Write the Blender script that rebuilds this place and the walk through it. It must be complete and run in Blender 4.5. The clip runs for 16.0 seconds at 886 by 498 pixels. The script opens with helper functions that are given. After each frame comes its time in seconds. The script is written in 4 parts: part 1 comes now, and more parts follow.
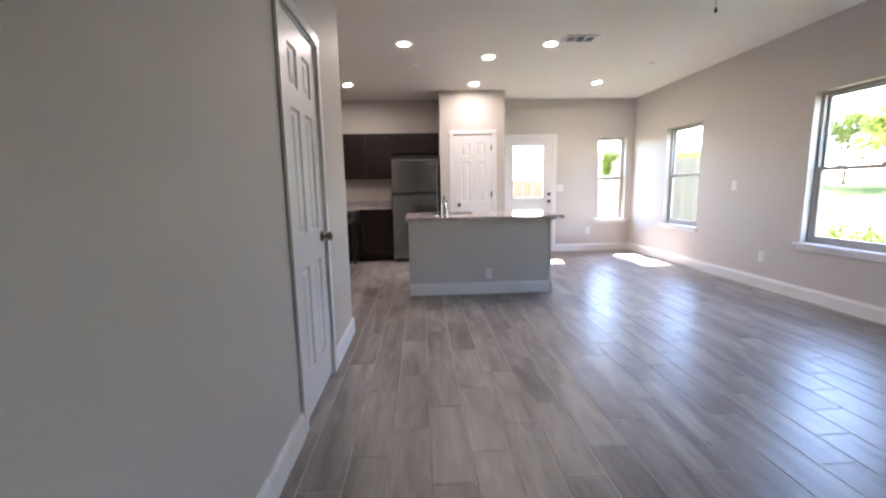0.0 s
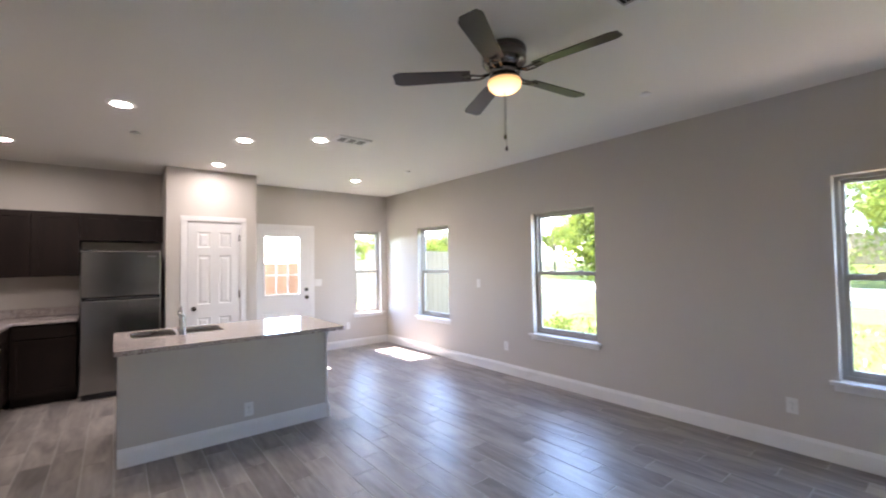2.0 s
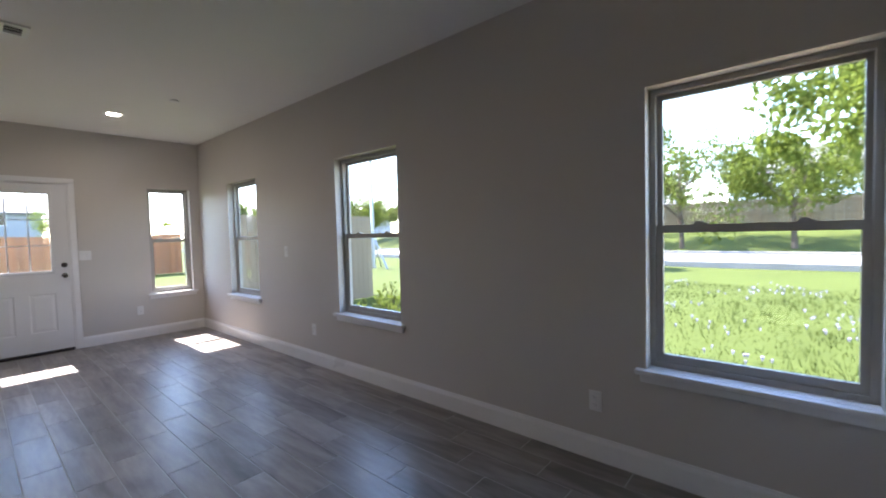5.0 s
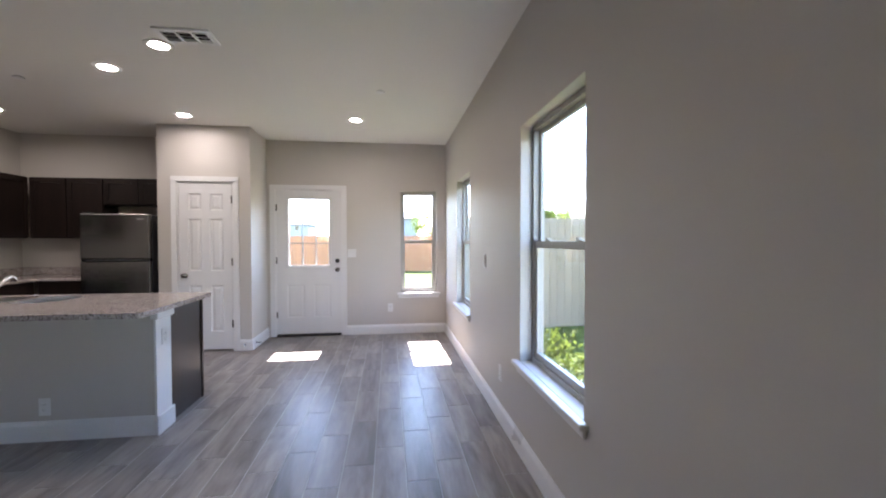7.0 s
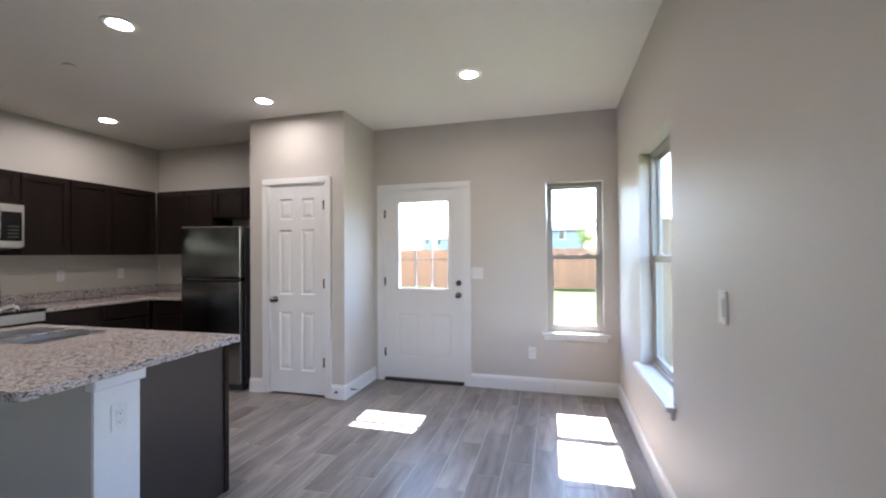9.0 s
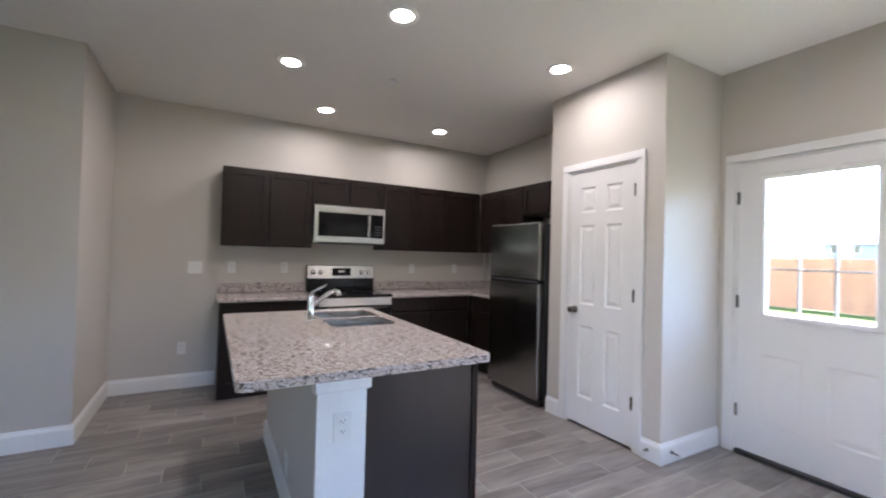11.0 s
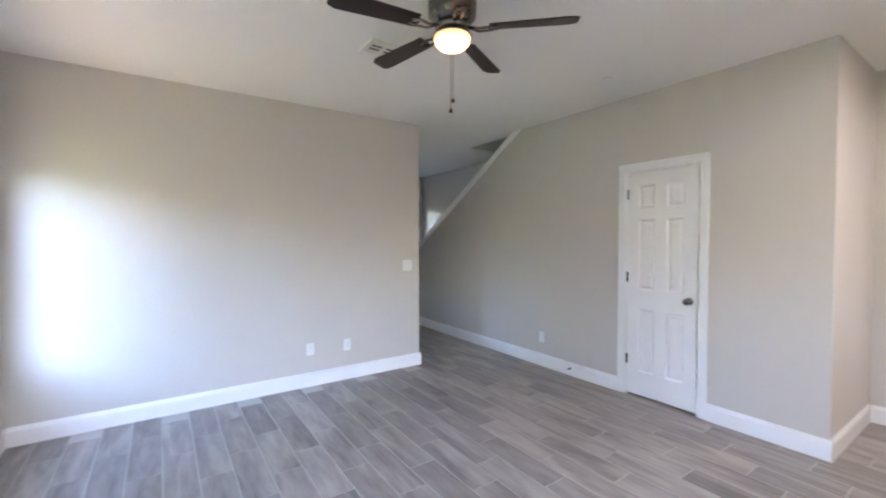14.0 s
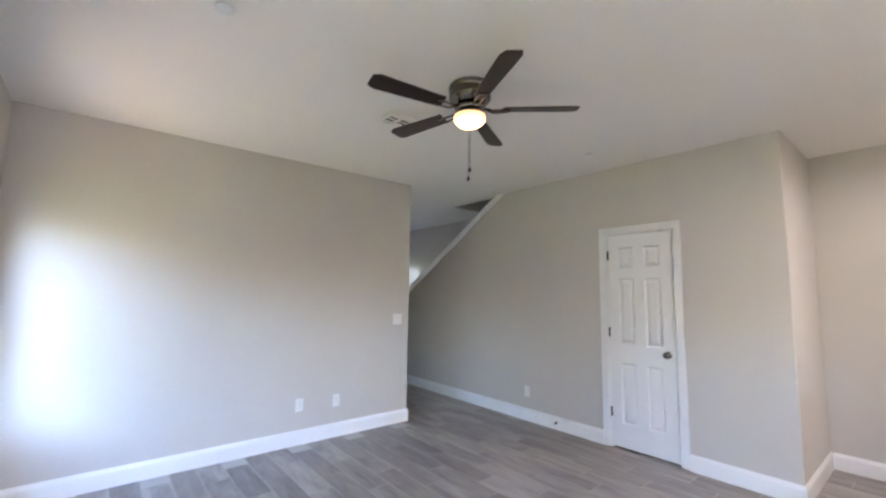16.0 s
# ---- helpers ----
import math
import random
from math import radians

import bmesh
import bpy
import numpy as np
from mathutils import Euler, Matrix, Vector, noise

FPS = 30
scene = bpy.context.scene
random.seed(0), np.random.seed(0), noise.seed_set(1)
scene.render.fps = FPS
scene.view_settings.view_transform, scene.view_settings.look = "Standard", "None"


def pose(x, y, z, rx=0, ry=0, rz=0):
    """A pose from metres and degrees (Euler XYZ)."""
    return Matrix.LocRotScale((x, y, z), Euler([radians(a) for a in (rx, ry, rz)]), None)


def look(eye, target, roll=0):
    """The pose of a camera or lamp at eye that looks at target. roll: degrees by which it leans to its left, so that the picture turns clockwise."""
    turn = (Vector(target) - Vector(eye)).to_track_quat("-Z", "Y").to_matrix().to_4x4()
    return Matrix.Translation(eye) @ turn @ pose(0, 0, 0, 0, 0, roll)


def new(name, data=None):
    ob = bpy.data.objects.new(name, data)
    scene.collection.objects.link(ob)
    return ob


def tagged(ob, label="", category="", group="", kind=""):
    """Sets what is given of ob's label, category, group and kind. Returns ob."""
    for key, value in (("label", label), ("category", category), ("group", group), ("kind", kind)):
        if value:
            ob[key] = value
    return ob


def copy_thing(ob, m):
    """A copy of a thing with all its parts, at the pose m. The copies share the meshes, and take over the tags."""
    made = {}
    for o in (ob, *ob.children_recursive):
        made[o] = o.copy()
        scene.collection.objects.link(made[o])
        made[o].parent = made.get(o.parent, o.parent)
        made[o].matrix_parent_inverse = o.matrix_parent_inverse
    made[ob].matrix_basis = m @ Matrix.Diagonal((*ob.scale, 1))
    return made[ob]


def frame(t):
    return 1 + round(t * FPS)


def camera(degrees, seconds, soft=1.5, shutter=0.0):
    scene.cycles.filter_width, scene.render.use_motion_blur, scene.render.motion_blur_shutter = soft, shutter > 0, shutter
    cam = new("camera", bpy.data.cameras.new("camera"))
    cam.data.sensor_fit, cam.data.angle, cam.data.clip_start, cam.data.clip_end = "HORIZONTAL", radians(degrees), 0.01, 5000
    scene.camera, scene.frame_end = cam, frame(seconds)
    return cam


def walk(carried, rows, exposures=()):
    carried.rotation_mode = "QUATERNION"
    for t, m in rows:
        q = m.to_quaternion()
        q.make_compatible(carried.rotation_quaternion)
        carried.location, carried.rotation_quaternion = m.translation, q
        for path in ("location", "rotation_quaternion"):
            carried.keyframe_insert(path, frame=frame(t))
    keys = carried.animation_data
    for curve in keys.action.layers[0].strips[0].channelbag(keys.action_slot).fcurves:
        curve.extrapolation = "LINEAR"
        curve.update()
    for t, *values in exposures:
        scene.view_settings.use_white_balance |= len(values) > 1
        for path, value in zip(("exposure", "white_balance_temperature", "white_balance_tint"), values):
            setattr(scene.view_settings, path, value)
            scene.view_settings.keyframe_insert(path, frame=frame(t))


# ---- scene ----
cam = camera(94.0, 16.0, soft=2.0, shutter=0.3)
PATH = [
    (0, (0.199, 0.139, 1.196), (0.296, 2.116, 0.904), -1.1),
    (0.5, (0.093, 0.381, 1.246), (0.432, 2.352, 1.224), -1.2),
    (1, (0.081, 0.584, 1.378), (0.747, 2.469, 1.445), -1.1),
    (1.5, (-0.009, 0.808, 1.416), (0.993, 2.537, 1.503), -0.8),
    (2, (0.027, 0.823, 1.463), (1.27, 2.389, 1.527), -0.9),
    (2.5, (0.044, 0.821, 1.465), (1.557, 2.128, 1.52), -1.1),
    (3, (0.138, 0.777, 1.481), (1.814, 1.868, 1.505), -1.8),
    (3.2, (0.22, 0.762, 1.458), (1.946, 1.772, 1.472), -2.0),
    (5.3, (2.052, 0.802, 1.324), (3.427, 2.25, 1.212), -1.6),
    (5.5, (2.27, 0.83, 1.32), (3.511, 2.394, 1.207), -1.2),
    (6, (2.71, 0.946, 1.319), (3.614, 2.727, 1.219), -0.5),
    (6.5, (3.017, 1.224, 1.316), (3.549, 3.151, 1.255), -0.1),
    (7, (3.226, 1.631, 1.34), (3.483, 3.613, 1.296), -0.1),
    (7.5, (3.371, 2.073, 1.363), (3.446, 4.072, 1.343), -0.2),
    (8, (3.43, 2.532, 1.358), (3.388, 4.531, 1.372), -0.2),
    (8.2, (3.451, 2.702, 1.357), (3.353, 4.7, 1.377), -0.3),
    (10.3, (3.468, 4.167, 1.347), (2.074, 5.6, 1.375), 0.5),
    (10.5, (3.398, 4.188, 1.341), (1.901, 5.513, 1.374), 0.8),
    (11, (3.22, 4.315, 1.334), (1.475, 5.291, 1.362), 1.5),
    (11.5, (3.117, 4.423, 1.339), (1.201, 4.995, 1.351), 2.1),
    (12, (2.976, 4.494, 1.351), (0.977, 4.575, 1.349), 2.1),
    (12.5, (2.924, 4.497, 1.398), (0.971, 4.069, 1.366), 2.1),
    (13, (2.947, 4.467, 1.4), (1.162, 3.566, 1.361), 1.5),
    (13.5, (3.021, 4.365, 1.404), (1.554, 3.006, 1.362), 0.8),
    (14, (3.121, 4.288, 1.442), (1.991, 2.638, 1.387), -0.1),
    (14.1, (3.142, 4.283, 1.442), (2.079, 2.59, 1.386), -0.1),
    (14.5, (3.223, 4.262, 1.423), (2.389, 2.444, 1.382), -0.1),
    (15, (3.422, 4.221, 1.425), (2.606, 2.396, 1.39), -0.1),
    (15.5, (3.505, 4.215, 1.408), (2.482, 2.496, 1.425), 0.2),
    (16, (3.48, 4.242, 1.441), (2.212, 2.71, 1.65), 0.8),
]
EXPOSURES = [(0, 5.65, 6500, 21), (3, 5.4, 6400, 20), (5.3, 4.25, 6350, 18), (6.5, 4.95, 6350, 20), (8, 5.0, 6300, 16), (10.5, 5.1, 6050, 17), (11.5, 5.65, 6100, 17), (12.5, 6.25, 6250, 17), (14.5, 6.4, 6350, 20), (16, 6.3, 6400, 19)]
walk(cam, [(t, look(eye, target, roll)) for t, eye, target, roll in PATH], EXPOSURES)

# ---- light ----
world = bpy.data.worlds.new("sky")
scene.world = world
world.use_nodes = True
sky = world.node_tree.nodes.new("ShaderNodeTexSky")
sky.sky_type = "NISHITA"
sky.sun_disc = False
sky.sun_elevation = radians(49.5)
sky.sun_rotation = radians(-1.5)
sky.air_density, sky.dust_density = 1.0, 0.25
background = world.node_tree.nodes["Background"]
world.node_tree.links.new(sky.outputs[0], background.inputs[0])
background.inputs[1].default_value = 0.09
sun = new("sun", bpy.data.lights.new("sun", "SUN"))
sun.data.energy, sun.data.angle, sun.data.color = 2.2, radians(0.5), (1.0, 0.95, 0.88)
sun.matrix_world = look((0, 0, 10), (0.026, -1, 10 - 1.17))


# ---- materials ----
def rgba(c):
    return (c[0], c[1], c[2], 1.0)


def paint(name, a, b=None, rough=0.5, metal=0.0, fine=40.0, broad=1.5, bump=0.1, dist=0.002, stretch=(1, 1, 1), vary=0.0, mottle=0.5, coat=0.0):
    """A surface with a broad tone drift, a fine grain, relief and, for repeats, a tone of its own for each piece."""
    b = b or tuple(min(1, v * 0.9) for v in a)
    m = bpy.data.materials.new(name)
    m.use_nodes = True
    n, l = m.node_tree.nodes, m.node_tree.links
    p = n["Principled BSDF"]
    co = n.new("ShaderNodeTexCoord")
    mp = n.new("ShaderNodeMapping")
    mp.inputs["Scale"].default_value = stretch
    l.new(co.outputs["Object"], mp.inputs[0])
    n1, n2 = n.new("ShaderNodeTexNoise"), n.new("ShaderNodeTexNoise")
    n1.inputs["Scale"].default_value, n1.inputs["Detail"].default_value = broad, 4
    n2.inputs["Scale"].default_value, n2.inputs["Detail"].default_value = fine, 6
    l.new(mp.outputs[0], n1.inputs[0]), l.new(mp.outputs[0], n2.inputs[0])
    mix = n.new("ShaderNodeMix")
    mix.data_type = "FLOAT"
    mix.inputs[0].default_value = mottle
    l.new(n1.outputs[0], mix.inputs[2]), l.new(n2.outputs[0], mix.inputs[3])
    ramp = n.new("ShaderNodeValToRGB")
    ramp.color_ramp.elements[0].position, ramp.color_ramp.elements[1].position = 0.35, 0.65
    ramp.color_ramp.elements[0].color, ramp.color_ramp.elements[1].color = rgba(b), rgba(a)
    l.new(mix.outputs[0], ramp.inputs[0])
    out = ramp.outputs[0]
    if vary:
        info = n.new("ShaderNodeObjectInfo")
        hsv = n.new("ShaderNodeHueSaturation")
        mr = n.new("ShaderNodeMapRange")
        mr.inputs["To Min"].default_value, mr.inputs["To Max"].default_value = 1 - vary, 1 + vary
        l.new(info.outputs["Random"], mr.inputs[0]), l.new(mr.outputs[0], hsv.inputs["Value"]), l.new(out, hsv.inputs["Color"])
        out = hsv.outputs[0]
    l.new(out, p.inputs["Base Color"])
    rr = n.new("ShaderNodeMapRange")
    rr.inputs["To Min"].default_value, rr.inputs["To Max"].default_value = max(0.02, rough - 0.07), min(1, rough + 0.07)
    l.new(n1.outputs[0], rr.inputs[0]), l.new(rr.outputs[0], p.inputs["Roughness"])
    p.inputs["Metallic"].default_value = metal
    p.inputs["Coat Weight"].default_value = coat
    if bump:
        bu = n.new("ShaderNodeBump")
        bu.inputs["Strength"].default_value, bu.inputs["Distance"].default_value = bump, dist
        l.new(n2.outputs[0], bu.inputs["Height"]), l.new(bu.outputs[0], p.inputs["Normal"])
    return m


def glow(name, color, strength):
    m = bpy.data.materials.new(name)
    m.use_nodes = True
    p = m.node_tree.nodes["Principled BSDF"]
    p.inputs["Base Color"].default_value = rgba(color)
    p.inputs["Emission Color"].default_value = rgba(color)
    p.inputs["Emission Strength"].default_value = strength
    return m


def clear_glass(name):
    m = bpy.data.materials.new(name)
    m.use_nodes = True
    n, l = m.node_tree.nodes, m.node_tree.links
    n.remove(n["Principled BSDF"])
    t, g, mx, lw = n.new("ShaderNodeBsdfTransparent"), n.new("ShaderNodeBsdfGlossy"), n.new("ShaderNodeMixShader"), n.new("ShaderNodeLayerWeight")
    pw, ad = n.new("ShaderNodeMath"), n.new("ShaderNodeMath")
    pw.operation, ad.operation = "POWER", "MULTIPLY_ADD"
    pw.inputs[1].default_value, ad.inputs[1].default_value, ad.inputs[2].default_value = 5.0, 0.8, 0.03
    lw.inputs[0].default_value = 0.5
    g.inputs["Roughness"].default_value = 0.0
    t.inputs[0].default_value = (0.93, 0.95, 0.95, 1)
    l.new(lw.outputs["Facing"], pw.inputs[0]), l.new(pw.outputs[0], ad.inputs[0]), l.new(ad.outputs[0], mx.inputs[0])
    l.new(t.outputs[0], mx.inputs[1]), l.new(g.outputs[0], mx.inputs[2])
    l.new(mx.outputs[0], n["Material Output"].inputs[0])
    return m


def granite(name):
    m = paint(name, (0.64, 0.565, 0.535), (0.46, 0.395, 0.37), rough=0.1, fine=110, broad=16, bump=0.0, mottle=0.55)
    n, l = m.node_tree.nodes, m.node_tree.links
    p = n["Principled BSDF"]
    base = p.inputs["Base Color"].links[0].from_socket
    co = n["Texture Coordinate"].outputs["Object"]
    last = base
    for scale, lo, hi, col, sx in ((92, 0.54, 0.60, (0.09, 0.075, 0.075), 0.40), (140, 0.55, 0.61, (0.20, 0.15, 0.14), 0.7), (70, 0.60, 0.68, (0.80, 0.76, 0.73), 1.0)):
        mp, nz, rp, mx = n.new("ShaderNodeMapping"), n.new("ShaderNodeTexNoise"), n.new("ShaderNodeValToRGB"), n.new("ShaderNodeMix")
        mp.inputs["Scale"].default_value = (1.0, sx, 1.0)
        mp.inputs["Location"].default_value = (scale, scale * 0.3, 1)
        mp.inputs["Rotation"].default_value = (0, 0, 0.5)
        nz.inputs["Scale"].default_value, nz.inputs["Detail"].default_value, nz.inputs["Roughness"].default_value = scale, 3, 0.6
        rp.color_ramp.elements[0].position, rp.color_ramp.elements[1].position = lo, hi
        mx.data_type = "RGBA"
        l.new(co, mp.inputs[0]), l.new(mp.outputs[0], nz.inputs[0]), l.new(nz.outputs[0], rp.inputs[0]), l.new(rp.outputs[0], mx.inputs[0])
        l.new(last, mx.inputs[6])
        mx.inputs[7].default_value = rgba(col)
        last = mx.outputs[2]
    l.new(last, p.inputs["Base Color"])
    return m


WALL = paint("wall paint", (0.58, 0.54, 0.495), (0.555, 0.515, 0.47), rough=0.55, fine=140, broad=0.8, bump=0.25, dist=0.0015, mottle=0.4)
CEIL = paint("ceiling paint", (0.83, 0.805, 0.76), (0.80, 0.775, 0.73), rough=0.7, fine=110, broad=0.7, bump=0.3, dist=0.002)
WHITE = paint("white trim paint", (0.82, 0.81, 0.80), (0.78, 0.77, 0.76), rough=0.3, fine=60, broad=3, bump=0.03)
DOORPAINT = paint("white door paint", (0.80, 0.79, 0.78), (0.76, 0.75, 0.745), rough=0.32, fine=90, broad=2, bump=0.05, stretch=(3, 3, 0.3))
TILE = paint("wood-look porcelain", (0.35, 0.312, 0.286), (0.15, 0.133, 0.123), rough=0.37, fine=17, broad=3.6, bump=0.12, dist=0.001, stretch=(2.0, 0.32, 1), vary=0.16, mottle=0.28)
TILE.node_tree.nodes["Noise Texture"].inputs["Distortion"].default_value = 0.9
def own_stretch(m):
    """Each tile is cut from another stretch of the printed grain."""
    n, l = m.node_tree.nodes, m.node_tree.links
    info, mp = n["Object Info"], n["Mapping"]
    cv = n.new("ShaderNodeCombineXYZ")
    for k, f in enumerate((37.0, 91.0, 53.0)):
        mul = n.new("ShaderNodeMath")
        mul.operation = "MULTIPLY"
        mul.inputs[1].default_value = f
        l.new(info.outputs["Random"], mul.inputs[0]), l.new(mul.outputs[0], cv.inputs[k])
    l.new(cv.outputs[0], mp.inputs["Location"])


own_stretch(TILE)
TILE_FAR = TILE.copy()
TILE_FAR.name = "wood-look porcelain joined"
swap = TILE_FAR.node_tree
old = next(k for k in swap.nodes if k.bl_idname == "ShaderNodeObjectInfo")
geo = swap.nodes.new("ShaderNodeNewGeometry")
for socket in [k.to_socket for k in old.outputs["Random"].links]:
    swap.links.new(geo.outputs["Random Per Island"], socket)
GROUT = paint("grey grout", (0.52, 0.50, 0.475), (0.44, 0.42, 0.40), rough=0.9, fine=200, bump=0.3)
CAB = paint("espresso stained wood", (0.020, 0.0125, 0.010), (0.012, 0.008, 0.007), rough=0.36, fine=30, broad=4, bump=0.08, stretch=(3, 3, 0.25))
CAB.node_tree.nodes["Principled BSDF"].inputs["Specular IOR Level"].default_value = 0.22
SATIN = CAB.copy()
SATIN.name = "satin espresso veneer"
SATIN.node_tree.nodes["Principled BSDF"].inputs["Specular IOR Level"].default_value = 0.7
STEEL = paint("brushed stainless steel", (0.60, 0.59, 0.575), (0.54, 0.53, 0.52), rough=0.24, metal=1.0, fine=60, broad=1.5, bump=0.0, stretch=(4, 4, 0.1))
SLATE = paint("dark stainless steel", (0.33, 0.325, 0.32), (0.28, 0.275, 0.27), rough=0.2, metal=1.0, fine=60, broad=1.5, bump=0.0, stretch=(4, 4, 0.1))
SINK = paint("satin sink steel", (0.74, 0.73, 0.72), (0.68, 0.67, 0.66), rough=0.3, metal=1.0, fine=80, bump=0.0)
CHROME = paint("polished chrome", (0.82, 0.82, 0.83), rough=0.08, metal=1.0, bump=0.0)
NICKEL = paint("satin nickel", (0.21, 0.20, 0.19), (0.17, 0.16, 0.15), rough=0.25, metal=1.0, bump=0.0)
BLACK = paint("black enamel", (0.012, 0.012, 0.013), (0.008, 0.008, 0.008), rough=0.14, bump=0.0)
BLACKGLASS = paint("black glass", (0.006, 0.006, 0.007), rough=0.05, bump=0.0)
for dark in (BLACK, BLACKGLASS):
    dark.node_tree.nodes["Principled BSDF"].inputs["Specular IOR Level"].default_value = 0.25
DARK = paint("dark charcoal plastic", (0.03, 0.03, 0.032), rough=0.45, bump=0.02)
FRAME = paint("tan vinyl", (0.40, 0.38, 0.34), (0.37, 0.35, 0.31), rough=0.4, bump=0.02)
MUNTIN = paint("pale grey grille", (0.50, 0.51, 0.53), (0.46, 0.47, 0.49), rough=0.4, bump=0.0)
PLASTIC = paint("white plastic", (0.80, 0.79, 0.77), rough=0.3, bump=0.0)
GLASS = clear_glass("window glass")
GRANITE = granite("speckled granite")
BLADE = paint("dark walnut blade", (0.035, 0.022, 0.017), (0.02, 0.013, 0.01), rough=0.35, fine=25, broad=4, stretch=(0.3, 3, 3), bump=0.05)
LED = glow("downlight diffuser", (1.0, 0.92, 0.84), 7.0)
BOWL = glow("frosted lamp bowl", (1.0, 0.54, 0.22), 0.06)
def brighter_below(m, top, bottom, z0, z1):
    """The glass glows more strongly near the bulb, at the bottom of the bowl."""
    n, l = m.node_tree.nodes, m.node_tree.links
    co, sp, mr = n.new("ShaderNodeTexCoord"), n.new("ShaderNodeSeparateXYZ"), n.new("ShaderNodeMapRange")
    mr.inputs["From Min"].default_value, mr.inputs["From Max"].default_value = z0, z1
    mr.inputs["To Min"].default_value, mr.inputs["To Max"].default_value = top, bottom
    l.new(co.outputs["Object"], sp.inputs[0]), l.new(sp.outputs["Z"], mr.inputs[0])
    l.new(mr.outputs[0], n["Principled BSDF"].inputs["Emission Strength"])


brighter_below(BOWL, 0.018, 0.085, -0.225, -0.295)
GRASS = paint("grass", (0.070, 0.088, 0.022), (0.046, 0.060, 0.014), rough=0.9, fine=9, broad=0.35, bump=0.6, dist=0.03)
CONCRETE = paint("pale concrete", (0.27, 0.25, 0.232), (0.215, 0.20, 0.185), rough=0.9, fine=30, bump=0.2)
SOIL = paint("dry soil", (0.24, 0.185, 0.125), (0.18, 0.14, 0.09), rough=0.95, fine=12, bump=0.5, dist=0.02)
CEDAR = paint("orange cedar", (0.36, 0.15, 0.065), (0.27, 0.115, 0.05), rough=0.8, fine=20, broad=2, stretch=(4, 4, 0.4), vary=0.15)
OLDWOOD = paint("weathered grey wood", (0.25, 0.19, 0.12), (0.175, 0.135, 0.085), rough=0.85, fine=20, broad=2, stretch=(4, 4, 0.4), vary=0.15)
LEAF = paint("leaf", (0.120, 0.150, 0.026), (0.075, 0.100, 0.017), rough=0.6, fine=3, broad=1, bump=0.0, vary=0.2)
def translucent(m, share):
    n, l = m.node_tree.nodes, m.node_tree.links
    p, t, mx = n["Principled BSDF"], n.new("ShaderNodeBsdfTranslucent"), n.new("ShaderNodeMixShader")
    l.new(p.inputs["Base Color"].links[0].from_socket, t.inputs[0])
    mx.inputs[0].default_value = share
    l.new(p.outputs[0], mx.inputs[1]), l.new(t.outputs[0], mx.inputs[2]), l.new(mx.outputs[0], n["Material Output"].inputs[0])


for leafy in (LEAF, GRASS):
    leafy.node_tree.nodes["Principled BSDF"].inputs["Specular IOR Level"].default_value = 0.08
translucent(LEAF, 0.5)
BLADES = paint("grass blade", (0.080, 0.105, 0.024), (0.052, 0.070, 0.015), rough=0.7, fine=2, broad=0.5, bump=0.0)
BLADES.node_tree.nodes["Principled BSDF"].inputs["Specular IOR Level"].default_value = 0.08
translucent(BLADES, 0.4)
LILAC = paint("lilac petals", (0.35, 0.33, 0.50), (0.28, 0.25, 0.42), rough=0.7, bump=0.0)
BARK = paint("bark", (0.12, 0.09, 0.07), (0.07, 0.055, 0.04), rough=0.9, fine=15, bump=0.6, dist=0.02, stretch=(3, 3, 0.6))
BRICK = paint("tan house siding", (0.40, 0.36, 0.32), (0.33, 0.30, 0.27), rough=0.8, fine=8, bump=0.1)
BLUESIDE = paint("blue-grey siding", (0.24, 0.255, 0.28), (0.21, 0.225, 0.25), rough=0.7, fine=8, bump=0.1)
ROOF = paint("grey shingle", (0.14, 0.13, 0.13), (0.09, 0.085, 0.085), rough=0.9, fine=6, bump=0.3, dist=0.02)
STAIRTREAD = paint("beige carpet", (0.36, 0.32, 0.27), (0.29, 0.26, 0.22), rough=0.95, fine=250, bump=0.6, dist=0.004)
STEELGREY = paint("galvanised steel", (0.42, 0.43, 0.45), rough=0.45, metal=0.8, bump=0.05)


# ---- mesh helpers ----
def finish(name, bm, material, parent=None, label="", smooth=False):
    bmesh.ops.recalc_face_normals(bm, faces=bm.faces)
    me = bpy.data.meshes.new(name)
    bm.to_mesh(me)
    bm.free()
    me.materials.append(material)
    if smooth:
        for f in me.polygons:
            f.use_smooth = True
    ob = new(name, me)
    if parent:
        ob.parent = parent
    if label:
        ob["label"] = label
    return ob


def part(name, bm, material, parent, label="", smooth=False):
    return finish(name, bm, material, parent, label, smooth)


def setting(name, bm, material, label, category="wall"):
    return tagged(finish(name, bm, material), label, category, kind="structure")


def thing(name, m, label, category, group=""):
    ob = new(name)
    ob.empty_display_size = 0.1
    ob.matrix_basis = m
    return tagged(ob, label, category, group)


def box(bm, x0, x1, y0, y1, z0, z1, bevel=0.0, seg=1):
    vs = [bm.verts.new(v) for v in ((x0, y0, z0), (x1, y0, z0), (x1, y1, z0), (x0, y1, z0), (x0, y0, z1), (x1, y0, z1), (x1, y1, z1), (x0, y1, z1))]
    fs = [bm.faces.new([vs[i] for i in q]) for q in ((3, 2, 1, 0), (4, 5, 6, 7), (0, 1, 5, 4), (1, 2, 6, 5), (2, 3, 7, 6), (3, 0, 4, 7))]
    if bevel:
        es = list({e for f in fs for e in f.edges})
        bmesh.ops.bevel(bm, geom=es, offset=bevel, segments=seg, affect="EDGES", profile=0.5)
    return bm


def boxed(*a, **k):
    return box(bmesh.new(), *a, **k)


